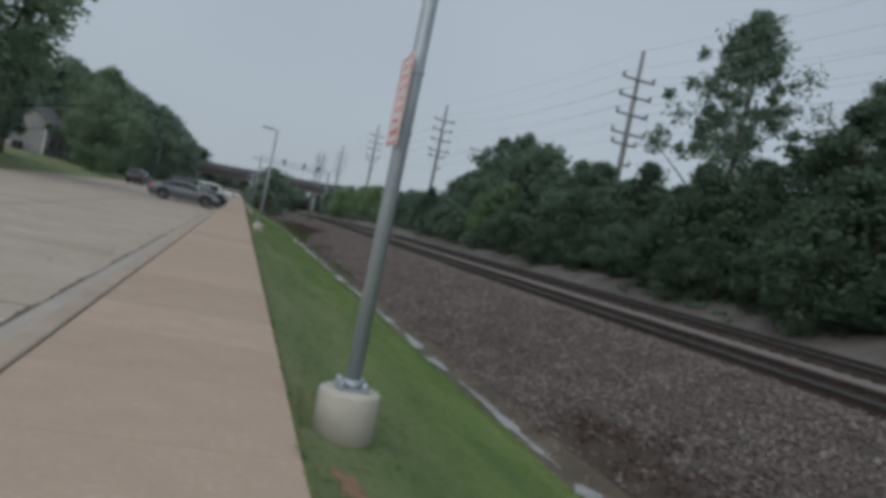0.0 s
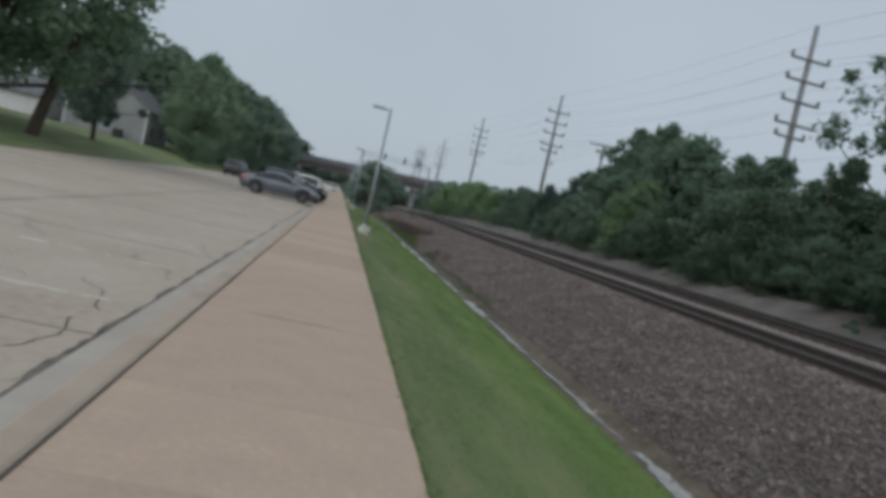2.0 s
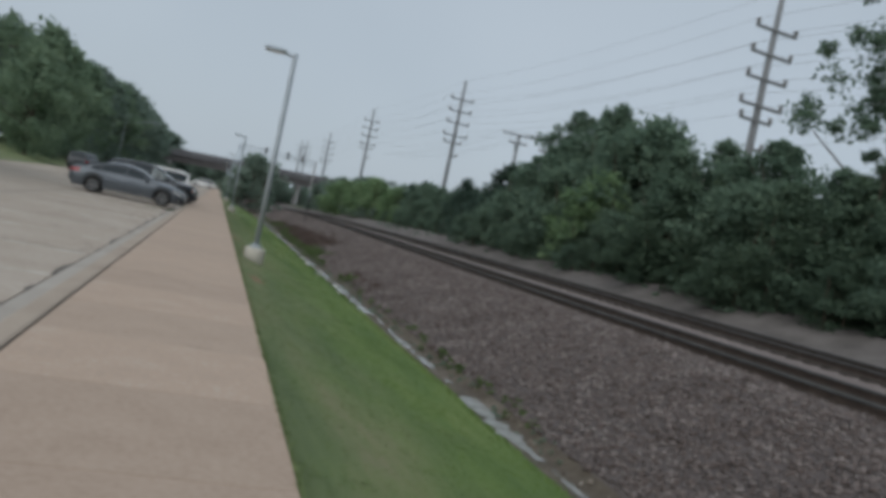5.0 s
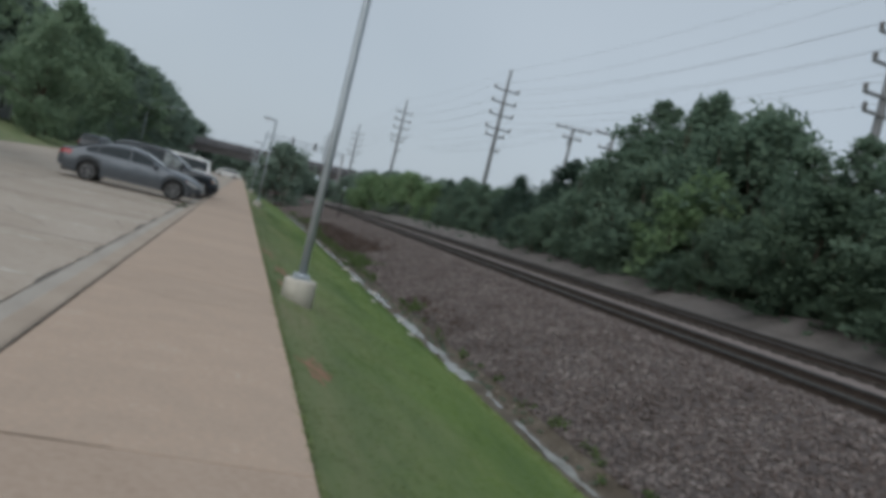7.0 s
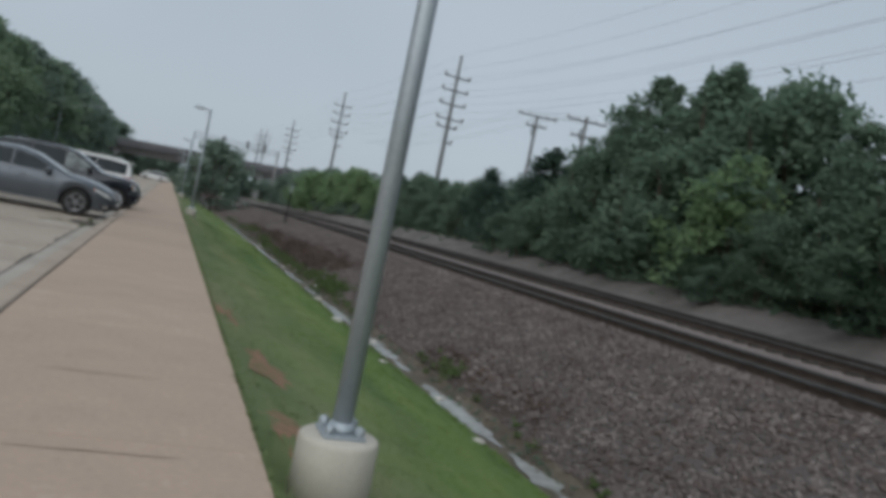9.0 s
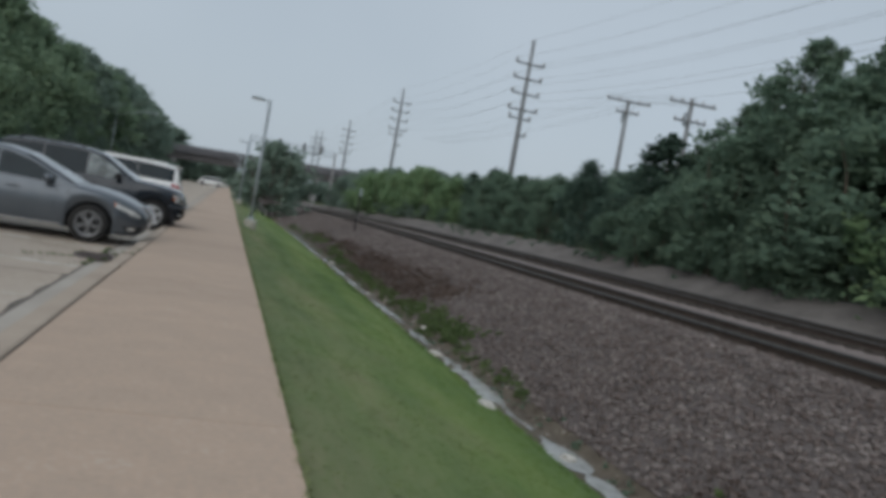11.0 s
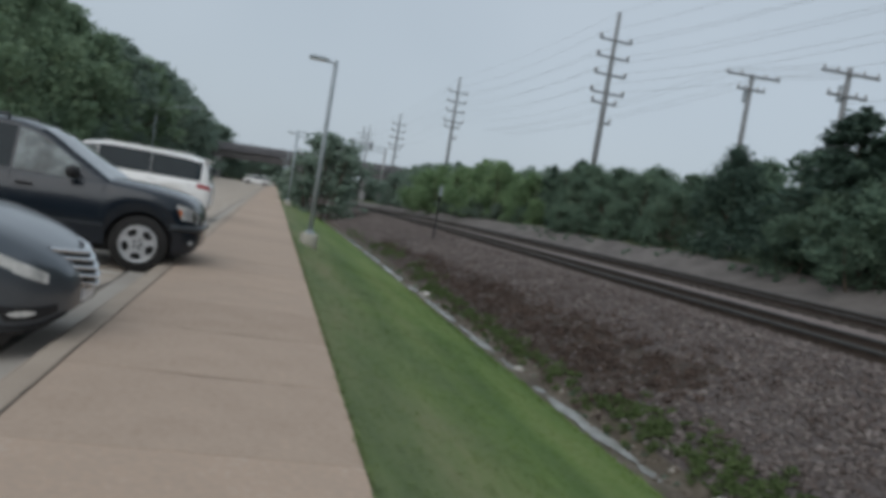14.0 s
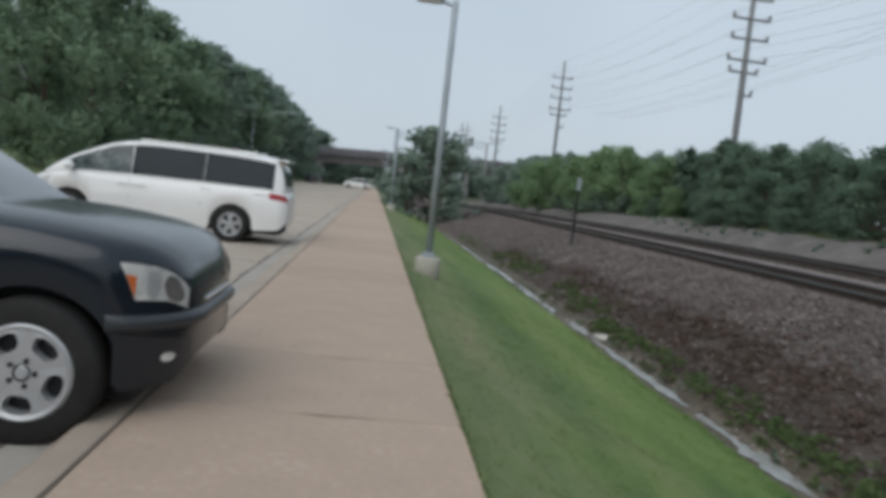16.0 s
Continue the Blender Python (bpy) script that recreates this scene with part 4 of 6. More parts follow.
for k, (x, y, rx, ry) in enumerate(((0.36, 39.7, 0.26, 0.55), (0.42, 41.8, 0.26, 0.85), (0.30, 34.4, 0.16, 0.5), (0.33, 5.4, 0.14, 0.3), (0.22, 44.0, 0.14, 0.7))):
    make_bare_patch(x, y, rx, ry, k * 3.1)


def make_weeds(name, label, material, spots, size, seed, low=0.03, blob=(0.05, 0.11), per=34):
    """Low weeds over stretches (x0, x1, y0, y1, clumps), thinning out unevenly."""
    r = random.Random(seed)
    blobs = []
    for x0, x1, y0, y1, n in spots:
        k = 0
        for tries in range(n * 6):
            px, py = r.gauss((x0 + x1) / 2, (x1 - x0) / 3.2), r.uniform(y0, y1)
            edge = min(py - y0, y1 - py) / (0.25 * (y1 - y0))
            if noise.noise((px * 1.6, py * 0.9, seed)) + r.uniform(-0.3, 0.55) * 1.2 < 0.05 - 0.2 * min(1.0, edge) or px < 3.74:
                continue
            blobs.append((px, py, gz(px, py) + low, r.uniform(*blob)))
            k += 1
            if k >= n:
                break
    ob = leaf_cloud(name, material, None, blobs, per, size, seed)
    tagged(ob, label, "weeds", kind="stuff")


make_weeds("green_weeds", "bright green weeds at the foot of the ballast", M["weed_green"],
           [(3.85, 4.25, 60.5, 73.0, 210), (3.85, 4.55, 55.6, 60.6, 250), (3.85, 4.15, 51.5, 56.0, 36), (4.0, 4.8, 73.0, 78.0, 70), (4.0, 4.8, 79.5, 87.0, 100), (3.9, 4.4, 46.0, 48.0, 26), (3.9, 4.5, 88, 98, 50), (3.85, 4.1, 30, 45, 40)], 0.034, 3, 0.045)
make_weeds("brown_weeds", "dry reddish brown weeds on the lower ballast slope", M["weed_brown"],
           [(4.1, 6.0, 60.0, 72.5, 1000), (4.3, 5.7, 72.0, 80.0, 320), (4.2, 4.8, 43.5, 48.0, 60), (4.1, 5.2, 5.5, 11.0, 160), (4.3, 5.3, 80.0, 88.0, 110)], 0.028, 4, 0.02, (0.05, 0.12))
make_weeds("ditch_weeds", "dull low weeds along the muddy ditch edge", M["leaf_b"],
           [(3.68, 3.92, 28, 60, 150), (3.68, 3.9, 60, 95, 120)], 0.024, 9, 0.01, (0.03, 0.07), 24)
make_weeds("bank_weeds", "small green weeds on the dirt bank", M["leaf_b"],
           [(16.0, 16.9, 24, 28, 14), (16.2, 17, 29, 33, 12), (16.4, 17.2, 42, 54, 16), (16.5, 17.3, 62, 78, 20), (16.5, 17.3, 83, 107, 26)], 0.09, 6, 0.05, (0.08, 0.16))


def make_joint_crack(x, y, length, seed):
    """A stretch of pavement joint that has opened and holds dirt."""
    bm, prev = bmesh.new(), None
    for i in range(13):
        px = x + length * (i / 12 - 0.5)
        w = (0.003 + 0.008 * abs(noise.noise((px * 6, seed, 0)))) * math.sin(math.pi * (i + 0.3) / 12.6) + 0.002
        o = 0.008 * noise.noise((px * 5, seed, 4))
        pair = (bm.verts.new((px, y + o - w, 0.0035)), bm.verts.new((px, y + o + w, 0.0035)))
        if prev:
            bm.faces.new((prev[0], pair[0], pair[1], prev[1]))
        prev = pair
    tagged(part("joint_crack", bm, M["crack"]), "dirt-filled open joint in the pavement", "crack", kind="structure")


for k, (x, y, n) in enumerate(((-1.12, 16.88, 0.22), (-0.69, 16.86, 0.25), (-0.9, 16.87, 1.2), (-1.15, 57.63, 0.16), (-0.6, 57.62, 0.9), (-0.34, 56.14, 0.18), (-0.9, 56.15, 1.3), (-0.9, 35.7, 1.5), (-0.8, 38.52, 1.3),
                                (-0.9, 40.0, 1.2), (-1.2, 31.44, 0.9), (-0.9, 51.8, 1.4), (-0.75, 63.4, 0.6), (-0.8, 60.55, 1.1), (-0.7, 61.99, 0.7), (-0.5, 27.1, 0.5))):
    make_joint_crack(x, y, n * 0.6, k * 1.7)
r = random.Random(31)
spots = [(-2.10 + r.uniform(-0.05, 0.05), 53.95, -0.11, 0.05), (-2.02, 54.15, -0.10, 0.06), (-1.96, 54.7, -0.05, 0.05), (-1.79, 54.28, 0.0, 0.045), (-1.80, 54.95, 0.0, 0.05), (-2.1, 54.85, -0.11, 0.06), (-2.15, 54.0, -0.11, 0.07)]
spots += [(-2.28 + r.uniform(-0.06, 0.06), 53.85 - 0.11 * k, -0.12, r.uniform(0.02, 0.05)) for k in range(7)] + [(-2.3 + r.uniform(-0.04, 0.04), 54.95 + 0.14 * k, -0.12, r.uniform(0.02, 0.045)) for k in range(6)]
spots += [(-2.62 - 0.09 * k, 53.95 - 0.06 * k + r.uniform(-0.04, 0.04), -0.125, r.uniform(0.02, 0.05)) for k in range(7)] + [(-2.62, 54.55, -0.125, 0.04), (-2.58, 54.75, -0.125, 0.035)]
tagged(leaf_cloud("gutter_weeds", M["weed_green"], None, spots, 24, 0.018, 5),
       "small green weeds growing from the cracked gutter", "weeds", kind="stuff")


def make_rock(x, y, s, seed):
    bm = bmesh.new()
    bmesh.ops.create_icosphere(bm, subdivisions=2, radius=1.0)
    for v in bm.verts:
        v.co *= 0.75 + 0.4 * noise.noise(v.co * 1.4 + Vector((seed, 0, 0)))
        v.co = Vector((v.co.x * s, v.co.y * s * 1.3, v.co.z * s * 0.45))
    ob = part("rock", bm, M["rock"])
    ob.matrix_basis = pose(x, y, gz(x, y) + s * 0.12, 0, 0, seed * 40)
    tagged(ob, "pale flat rock lying at the ditch", "rock", "ditch rocks")


for i, (x, y, s) in enumerate(((3.25, 51.3, 0.17), (3.5, 54.9, 0.14), (3.8, 71.5, 0.2), (3.55, 45.2, 0.10), (3.2, 47.2, 0.09), (3.6, 49.4, 0.12), (3.7, 63.0, 0.09), (3.3, 43.1, 0.1), (3.9, 57.4, 0.13))):
    make_rock(x, y, s, i)


# ---- street lamps ----
def make_lamp():
    t = empty("street_lamp", label="galvanised lamp pole with flat head on a round concrete base", category="street lamp", group="street lamps")
    bm = lathe(bmesh.new(), [(0.235, -0.62), (0.235, 0.05), (0.228, 0.075), (0.21, 0.085)], 28)
    smooth(part("concrete_base", bm, M["base"], t, "round pale concrete footing"))
    bm = bmesh.new()
    box(bm, -0.125, 0.125, -0.125, 0.125, 0.085, 0.107, 0.006)
    part("base_plate", bm, M["galv"], t)
    for sx in (-1, 1):
        for sy in (-1, 1):
            bm = bmesh.new()
            rod(bm, (sx * 0.09, sy * 0.09, 0.10), (sx * 0.09, sy * 0.09, 0.155), 0.02, 0.014, 6)
            bmesh.ops.create_icosphere(bm, subdivisions=1, radius=0.034, matrix=pose(sx * 0.088, sy * 0.088, 0.135))
            part("bolt_cover", bm, M["galv"], t)
    bm = lathe(bmesh.new(), [(0.085, 0.107), (0.082, 0.14), (0.062, 0.165)], 20)
    smooth(part("collar", bm, M["galv"], t))
    bm = lathe(bmesh.new(), [(0.060, 0.12), (0.057, 2.4), (0.052, 4.62), (0.045, 4.65)], 20)
    smooth(part("pole", bm, M["galv"], t))
    bm = bmesh.new()
    rod(bm, (0, 0, 4.56), (-0.30, 0, 4.61), 0.034, 0.03, 10)
    part("arm", bm, M["galv"], t)
    bm = bmesh.new()
    box(bm, -0.70, -0.20, -0.15, 0.15, 4.58, 4.66, 0.025)
    head = part("head", bm, M["galv"], t, "flat grey lamp head")
    bm = bmesh.new()
    box(bm, -0.66, -0.28, -0.12, 0.12, 4.568, 4.582)
    part("lens", bm, M["white_sign"], head)
    return t


lamp = make_lamp()
lamp.matrix_basis = pose(0.465, 38.95, -0.01)
for y in (71.69, 104.4, 137.0, 170.0):
    copy_thing(lamp, pose(0.47, y, 0.0))
signed = copy_thing(lamp, pose(0.47, 6.80, -0.01))
tagged(signed, "galvanised lamp pole carrying a red and white parking sign")


def make_road_lamp(x, y, z):
    """A tall lamp on a long curved arm, beyond the lot."""
    t = empty("road_lamp", pose(x, y, z), "tall grey road lamp with a long curved arm", "street lamp")
    smooth(part("pole", lathe(bmesh.new(), [(0.12, -0.4), (0.09, 4.0), (0.065, 8.0)], 12), M["galv"], t))
    pts = [(5.0 * f, 0, 7.8 + 1.3 * math.sin(f * math.pi / 2)) for f in (0, 0.15, 0.35, 0.6, 0.85, 1.0)]
    bm = bmesh.new()
    for a, b in zip(pts, pts[1:]):
        rod(bm, a, b, 0.05, 0.045, 8)
    part("arm", bm, M["galv"], t)
    bm = bmesh.new()
    box(bm, 4.8, 5.6, -0.16, 0.16, 9.0, 9.18, 0.06)
    part("head", bm, M["galv"], t)


make_road_lamp(-17.4, 164.0, 0.2)


def make_sign(parent):
    """The plate is strapped to the pole's lot side; its words cannot be read."""
    bm = bmesh.new()
    box(bm, -0.072, -0.068, -0.20, 0.22, 1.93, 2.62)
    plate = part("sign_plate", bm, M["white_sign"], parent, "white parking sign with red border and arrow")
    def red(y0, y1, z0, z1, ink="red_sign"):
        bm = bmesh.new()
        box(bm, -0.0765, -0.0725, y0, y1, z0, z1)
        part("print", bm, M[ink], plate)
    red(-0.185, 0.205, 1.945, 1.96), red(-0.185, 0.205, 2.59, 2.605), red(-0.185, -0.17, 1.96, 2.59), red(0.19, 0.205, 1.96, 2.59)
    for z, words in ((2.51, ((-0.13, 0.0), (0.03, 0.14))), (2.43, ((-0.12, 0.13),)), (2.35, ((-0.14, -0.03), (0.0, 0.15))), (2.27, ((-0.10, 0.02), (0.05, 0.12))), (2.19, ((-0.13, 0.14),))):
        for a, b in words:
            n = max(2, round((b - a) / 0.038))
            for q in range(n):
                y = a + (b - a) * q / n
                red(y, y + (b - a) / n - 0.012, z, z + 0.042, "pink_print")
    red(-0.06, 0.10, 2.11, 2.135)
    bm = bmesh.new()
    for pts in (((-0.135, 2.035), (-0.065, 1.99), (-0.065, 2.08)), ((0.145, 2.035), (0.075, 2.08), (0.075, 1.99))):
        bm.faces.new([bm.verts.new((-0.0765, a, z)) for a, z in pts])
    bm.faces.new([bm.verts.new((-0.0765, a, z)) for a, z in ((-0.065, 2.02), (0.075, 2.02), (0.075, 2.05), (-0.065, 2.05))])
    part("arrow", bm, M["red_sign"], plate)
    for z in (2.05, 2.5):
        bm = lathe(bmesh.new(), [(0.062, z - 0.012), (0.066, z - 0.008), (0.066, z + 0.008), (0.062, z + 0.012)], 20, Matrix.Identity(4), False)
        part("strap", bm, M["galv"], parent)


make_sign(signed)


# ---- poles and wires ----
def make_power_pole(height, levels):
    t = empty("transmission_pole", label="tall weathered wooden transmission pole with crossarms", category="utility pole", group="transmission poles")
    smooth(part("pole", lathe(bmesh.new(), [(0.27, -0.5), (0.24, height * 0.5), (0.16, height)], 14), M["wood"], t))
    for d, left, right in levels:
        z = height - d
        bm = bmesh.new()
        box(bm, -left, right, -0.24, -0.12, z - 0.09, z + 0.09, 0.02)
        part("crossarm", bm, M["wood"], t)
        for e in ([-left] if left else []) + ([right] if right else []):
            e *= 0.94
            bm = lathe(bmesh.new(), [(0.05, 0.0), (0.15, 0.06), (0.08, 0.12), (0.15, 0.18), (0.08, 0.24), (0.14, 0.30), (0.05, 0.36)], 10, pose(e, -0.18, z + 0.08))
            part("insulator", bm, M["ceramic"], t)
    return t


LEVELS = [(2.5, 1.55, 1.5), (4.0, 1.55, 1.5), (5.5, 1.5, 1.5), (7.1, 1.6, 1.6), (8.0, 1.35, 1.0), (9.7, 0.0, 0.75)]
POLES = [(32.5, 6.4, 19.4), (29.1, 60.9, 19.8), (26.3, 115.46, 20.6), (25.4, 172.35, 22.1), (24.4, 223.7, 20.4), (24.6, 300.0, 22.7)]
power = make_power_pole(19.3, LEVELS)
for i, (x, y, top) in enumerate(POLES):
    m = pose(x, y, top - 19.3, 0, 0, 3)
    if i == 0:
        power.matrix_basis = m
    else:
        copy_thing(power, m)


def make_wire(a, b, drop, label="thin dark overhead power line"):
    vs, fs, n, r = [], [], 18, 0.014
    a, b = Vector(a), Vector(b)
    for i in range(n + 1):
        f = i / n
        p = a.lerp(b, f)
        p.z -= drop * 4 * f * (1 - f)
        vs += [(p.x + r * c, p.y, p.z + r * s) for c, s in ((1, 0), (-0.5, 0.87), (-0.5, -0.87))]
    for i in range(n):
        for k in range(3):
            fs.append((3 * i + k, 3 * i + (k + 1) % 3, 3 * i + 3 + (k + 1) % 3, 3 * i + 3 + k))
    tagged(pydata("power_line", vs, fs, M["wire"]), label, "power line", "power lines")


for (xa, ya, ta), (xb, yb, tb) in zip(POLES, POLES[1:]):
    for d, left, right in LEVELS[:4]:
        for e in (-left, right):
            make_wire((xa + e * 0.94, ya - 0.18, ta - d + 0.42), (xb + e * 0.94, yb - 0.18, tb - d + 0.42), 0.9)
    make_wire((xa, ya, ta), (xb, yb, tb), 0.6)
copy_thing(power, pose(27.4, 310.0, 4.6, 0, 0, 3))


def make_t_pole(x, y, top, arms):
    t = empty("utility_pole", pose(x, y, top - 11.0, 0, 0, -8), "wooden utility pole with a wide crossarm", "utility pole", "utility poles")
    smooth(part("pole", lathe(bmesh.new(), [(0.20, -0.6), (0.17, 6.0), (0.14, 11.0)], 12), M["wood"], t))
    for d, half in arms:
        bm = bmesh.new()
        box(bm, -half, half, -0.22, -0.11, 11.0 - d - 0.07, 11.0 - d + 0.07, 0.015)
        part("crossarm", bm, M["wood"], t)
        for e in (-0.92, -0.45, 0.45, 0.92):
            part("insulator", rod(bmesh.new(), (e * half, -0.165, 11.07 - d), (e * half, -0.165, 11.27 - d), 0.06, 0.04, 8), M["ceramic"], t)
    if len(arms) > 1:
        part("transformer", lathe(bmesh.new(), [(0.20, 9.3), (0.22, 9.35), (0.22, 10.1), (0.18, 10.15)], 14, pose(0.0, 0.36, 0)), M["galv"], t)
    return t


make_t_pole(27.28, 95.2, 12.7, ((0.15, 1.75), (1.0, 0.9)))
make_t_pole(27.2, 86.4, 11.85, ((0.35, 1.6), (1.5, 1.1)))
for e in (-1.6, -0.8, 0.8, 1.6):
    make_wire((27.2 + e, 86.2, 11.75), (27.28 + e, 95.0, 12.75), 0.1)
    make_wire((27.28 + e, 95.0, 12.75), (26.5 + e, 150.0, 12.2), 0.6)
make_wire((27.2, 86.4, 10.0), (30.5, 40.0, 11.0), 0.5)


def make_marker(x, y, top, z0, label, dark):
    t = empty("marker_post", pose(x, y, z0), label, "post")
    h = top - z0
    part("post", rod(bmesh.new(), (0, 0, -0.3), (0, 0, h), 0.045, 0.045, 8), M["dark"] if dark else M["wood"], t)
    bm = bmesh.new()
    box(bm, -0.06, 0.06, -0.065, -0.050, h - 0.45, h, 0.006)
    part("plate", bm, M["galv"], t, "pale plate")


make_marker(6.7, 85.4, 2.28, gz(6.7, 85.4), "dark trackside post with a small plate", True)
make_marker(21.4, 85.2, 2.05, gz(21.4, 85.2), "short weathered post with a pale top", False)


# ---- bridge and signal gantry ----
def make_bridge():
    t = empty("road_bridge", pose(0, 0, 0), "long weathered road bridge over the railway", "bridge")
    lift = lambda x: 1.15 + 0.028 * (x - 6)
    def span(name, y0, y1, z0, z1, mat):
        vs = []
        for x in (-60, 95):
            vs += [(x, y0, z0 + lift(x)), (x, y1, z0 + lift(x)), (x, y1, z1 + lift(x)), (x, y0, z1 + lift(x))]
        pydata(name, vs, [(0, 1, 2, 3), (7, 6, 5, 4), (0, 4, 5, 1), (1, 5, 6, 2), (2, 6, 7, 3), (3, 7, 4, 0)], mat, t)
    span("parapet", 234.6, 234.9, 6.1, 7.4, M["bridge"])
    span("deck", 234.7, 244.0, 5.6, 6.1, M["bridge"])
    for k in range(4):
        span("girder", 235.2 + 2.4 * k, 235.6 + 2.4 * k, 4.0, 5.62, M["girder"])
    for x in (-34, -13.5, 5.0, 20.2, 38):
        for y in (236.2, 241.6):
            part("pier_column", rod(bmesh.new(), (x, y, -4), (x, y, 3.4 + lift(x)), 0.62, 0.62, 14), M["pier"], t)
        bm = bmesh.new()
        box(bm, x - 0.6, x + 0.6, 235, 243, 3.3 + lift(x), 4.0 + lift(x), 0.05)
        part("pier_cap", bm, M["pier"], t)
    for k in range(38):
        x = -50 + 3.6 * k
        bm = bmesh.new()
        rod(bm, (x, 234.75, 7.35 + lift(x)), (x, 234.75, 8.0 + lift(x)), 0.04, 0.04, 6)
        part("rail_post", bm, M["girder"], t)


make_bridge()


def make_gantry():
    t = empty("signal_gantry", pose(0, 212, 0), "railway signal gantry spanning the tracks", "signal")
    smooth(part("mast", rod(bmesh.new(), (20.8, 0, -1.6), (20.8, 0, 11.5), 0.26, 0.2, 12), M["pier"], t, "pale steel mast"))
    smooth(part("mast", rod(bmesh.new(), (2.6, 0, -1.6), (2.6, 0, 11.9), 0.22, 0.2, 12), M["galv"], t))
    for z in (10.4, 11.4):
        for y in (-0.4, 0.4):
            part("chord", rod(bmesh.new(), (2.6, y, z + 0.35), (20.8, y, z), 0.06, 0.06, 6), M["galv"], t)
    for k in range(13):
        x = 2.8 + 1.4 * k
        f = 0.35 * (20.8 - x) / 18.2
        part("brace", rod(bmesh.new(), (x, -0.4, 10.4 + f), (x + 1.4, -0.4, 11.4 + f), 0.04, 0.04, 6), M["galv"], t)
    for x in (8.7, 13.9, 17.6):
        bm = bmesh.new()
        box(bm, x - 0.30, x + 0.30, -0.75, -0.5, 10.6, 12.3, 0.06)
        head = part("signal_head", bm, M["signal"], t, "signal head, greyed for haze")
        for z in (10.95, 11.45, 11.95):
            part("hood", rod(bmesh.new(), (x, -0.95, z), (x, -0.74, z), 0.14, 0.14, 10), M["dark"], head)


make_gantry()


# ---- houses ----
def make_house(name, m, w, d, eave, ridge, wall, label, windows=(), ridge_along_y=True):
    t = empty(name, m, label, "house")
    bm = bmesh.new()
    vs = [bm.verts.new(p) for p in ((0, 0, -1), (w, 0, -1), (w, d, -1), (0, d, -1), (0, 0, eave), (w, 0, eave), (w, d, eave), (0, d, eave), (w / 2, 0, ridge), (w / 2, d, ridge))]
    for f in ((0, 1, 5, 8, 4), (1, 2, 6, 5), (3, 7, 9, 6, 2), (0, 4, 7, 3)):
        bm.faces.new([vs[i] for i in f])
    part("wall", bm, wall, t)
    for s in (0, 1):
        e = -0.4 if s == 0 else w + 0.4
        drop = (ridge - eave) * 0.4 / (w / 2)
        bm = bmesh.new()
        q = [(e, -0.4, eave - drop), (w / 2, -0.4, ridge), (w / 2, d + 0.4, ridge), (e, d + 0.4, eave - drop)]
        lo = [bm.verts.new((a, b, c + 0.03)) for a, b, c in q]
        hi = [bm.verts.new((a, b, c + 0.20)) for a, b, c in q]
        bm.faces.new(lo), bm.faces.new(hi)
        for i in range(4):
            bm.faces.new((lo[i], lo[(i + 1) % 4], hi[(i + 1) % 4], hi[i]))
        part("roof", bm, M["roof"], t)
    for cx, cy in ((0, 0), (w, 0), (w, d), (0, d)):
        bm = bmesh.new()
        box(bm, cx - 0.09, cx + 0.09, cy - 0.09, cy + 0.09, -0.9, eave + 0.02)
        part("corner_board", bm, M["white_wall"], t, "white corner board")
    k = 0.0
    while k < eave:
        bm = bmesh.new()
        box(bm, 0.1, w - 0.1, -0.025, 0.0, k, k + 0.02)
        part("siding_lap", bm, M["siding"], t)
        k += 0.35
    for face, a, z, ww, hh in windows:
        bm, fr = bmesh.new(), bmesh.new()
        if face == "y":
            box(bm, a, a + ww, -0.04, 0.02, z, z + hh), box(fr, a - 0.1, a + ww + 0.1, -0.03, 0.03, z - 0.1, z + hh + 0.1)
        else:
            box(bm, w - 0.02, w + 0.04, a, a + ww, z, z + hh), box(fr, w - 0.03, w + 0.03, a - 0.1, a + ww + 0.1, z - 0.1, z + hh + 0.1)
        frame_ob = part("window_frame", fr, M["white_wall"], t)
        part("pane", bm, M["glass"], frame_ob)
    return t


make_house("house", pose(-33.6, 105.4, 0.9), 9.1, 12.0, 4.1, 7.6, M["siding"], "grey sided house with a steep grey shingle roof", (("y", 2.2, 1.0, 1.0, 1.6), ("y", 4.4, 1.0, 0.9, 1.6), ("x", 3.0, 1.0, 0.9, 1.3), ("x", 8.0, 1.0, 0.9, 1.3)))
make_house("house", pose(-36.0, 106.5, 0.8, 0, 0, 90), 7.0, 24.0, 3.0, 4.9, M["white_wall"], "long low white house behind the trees")
bm = bmesh.new()
box(bm, -0.5, 0.5, -0.4, 0.4, 0, 0.95, 0.04)
box(bm, -0.42, 0.42, -0.32, 0.32, 0.95, 1.0, 0.01)
unit = part("air_conditioner", bm, M["bin"])
unit.matrix_basis = pose(-27.2, 104.6, gz(-27.2, 104.6))
tagged(unit, "dark metal unit standing beside the house wall", "air conditioner")


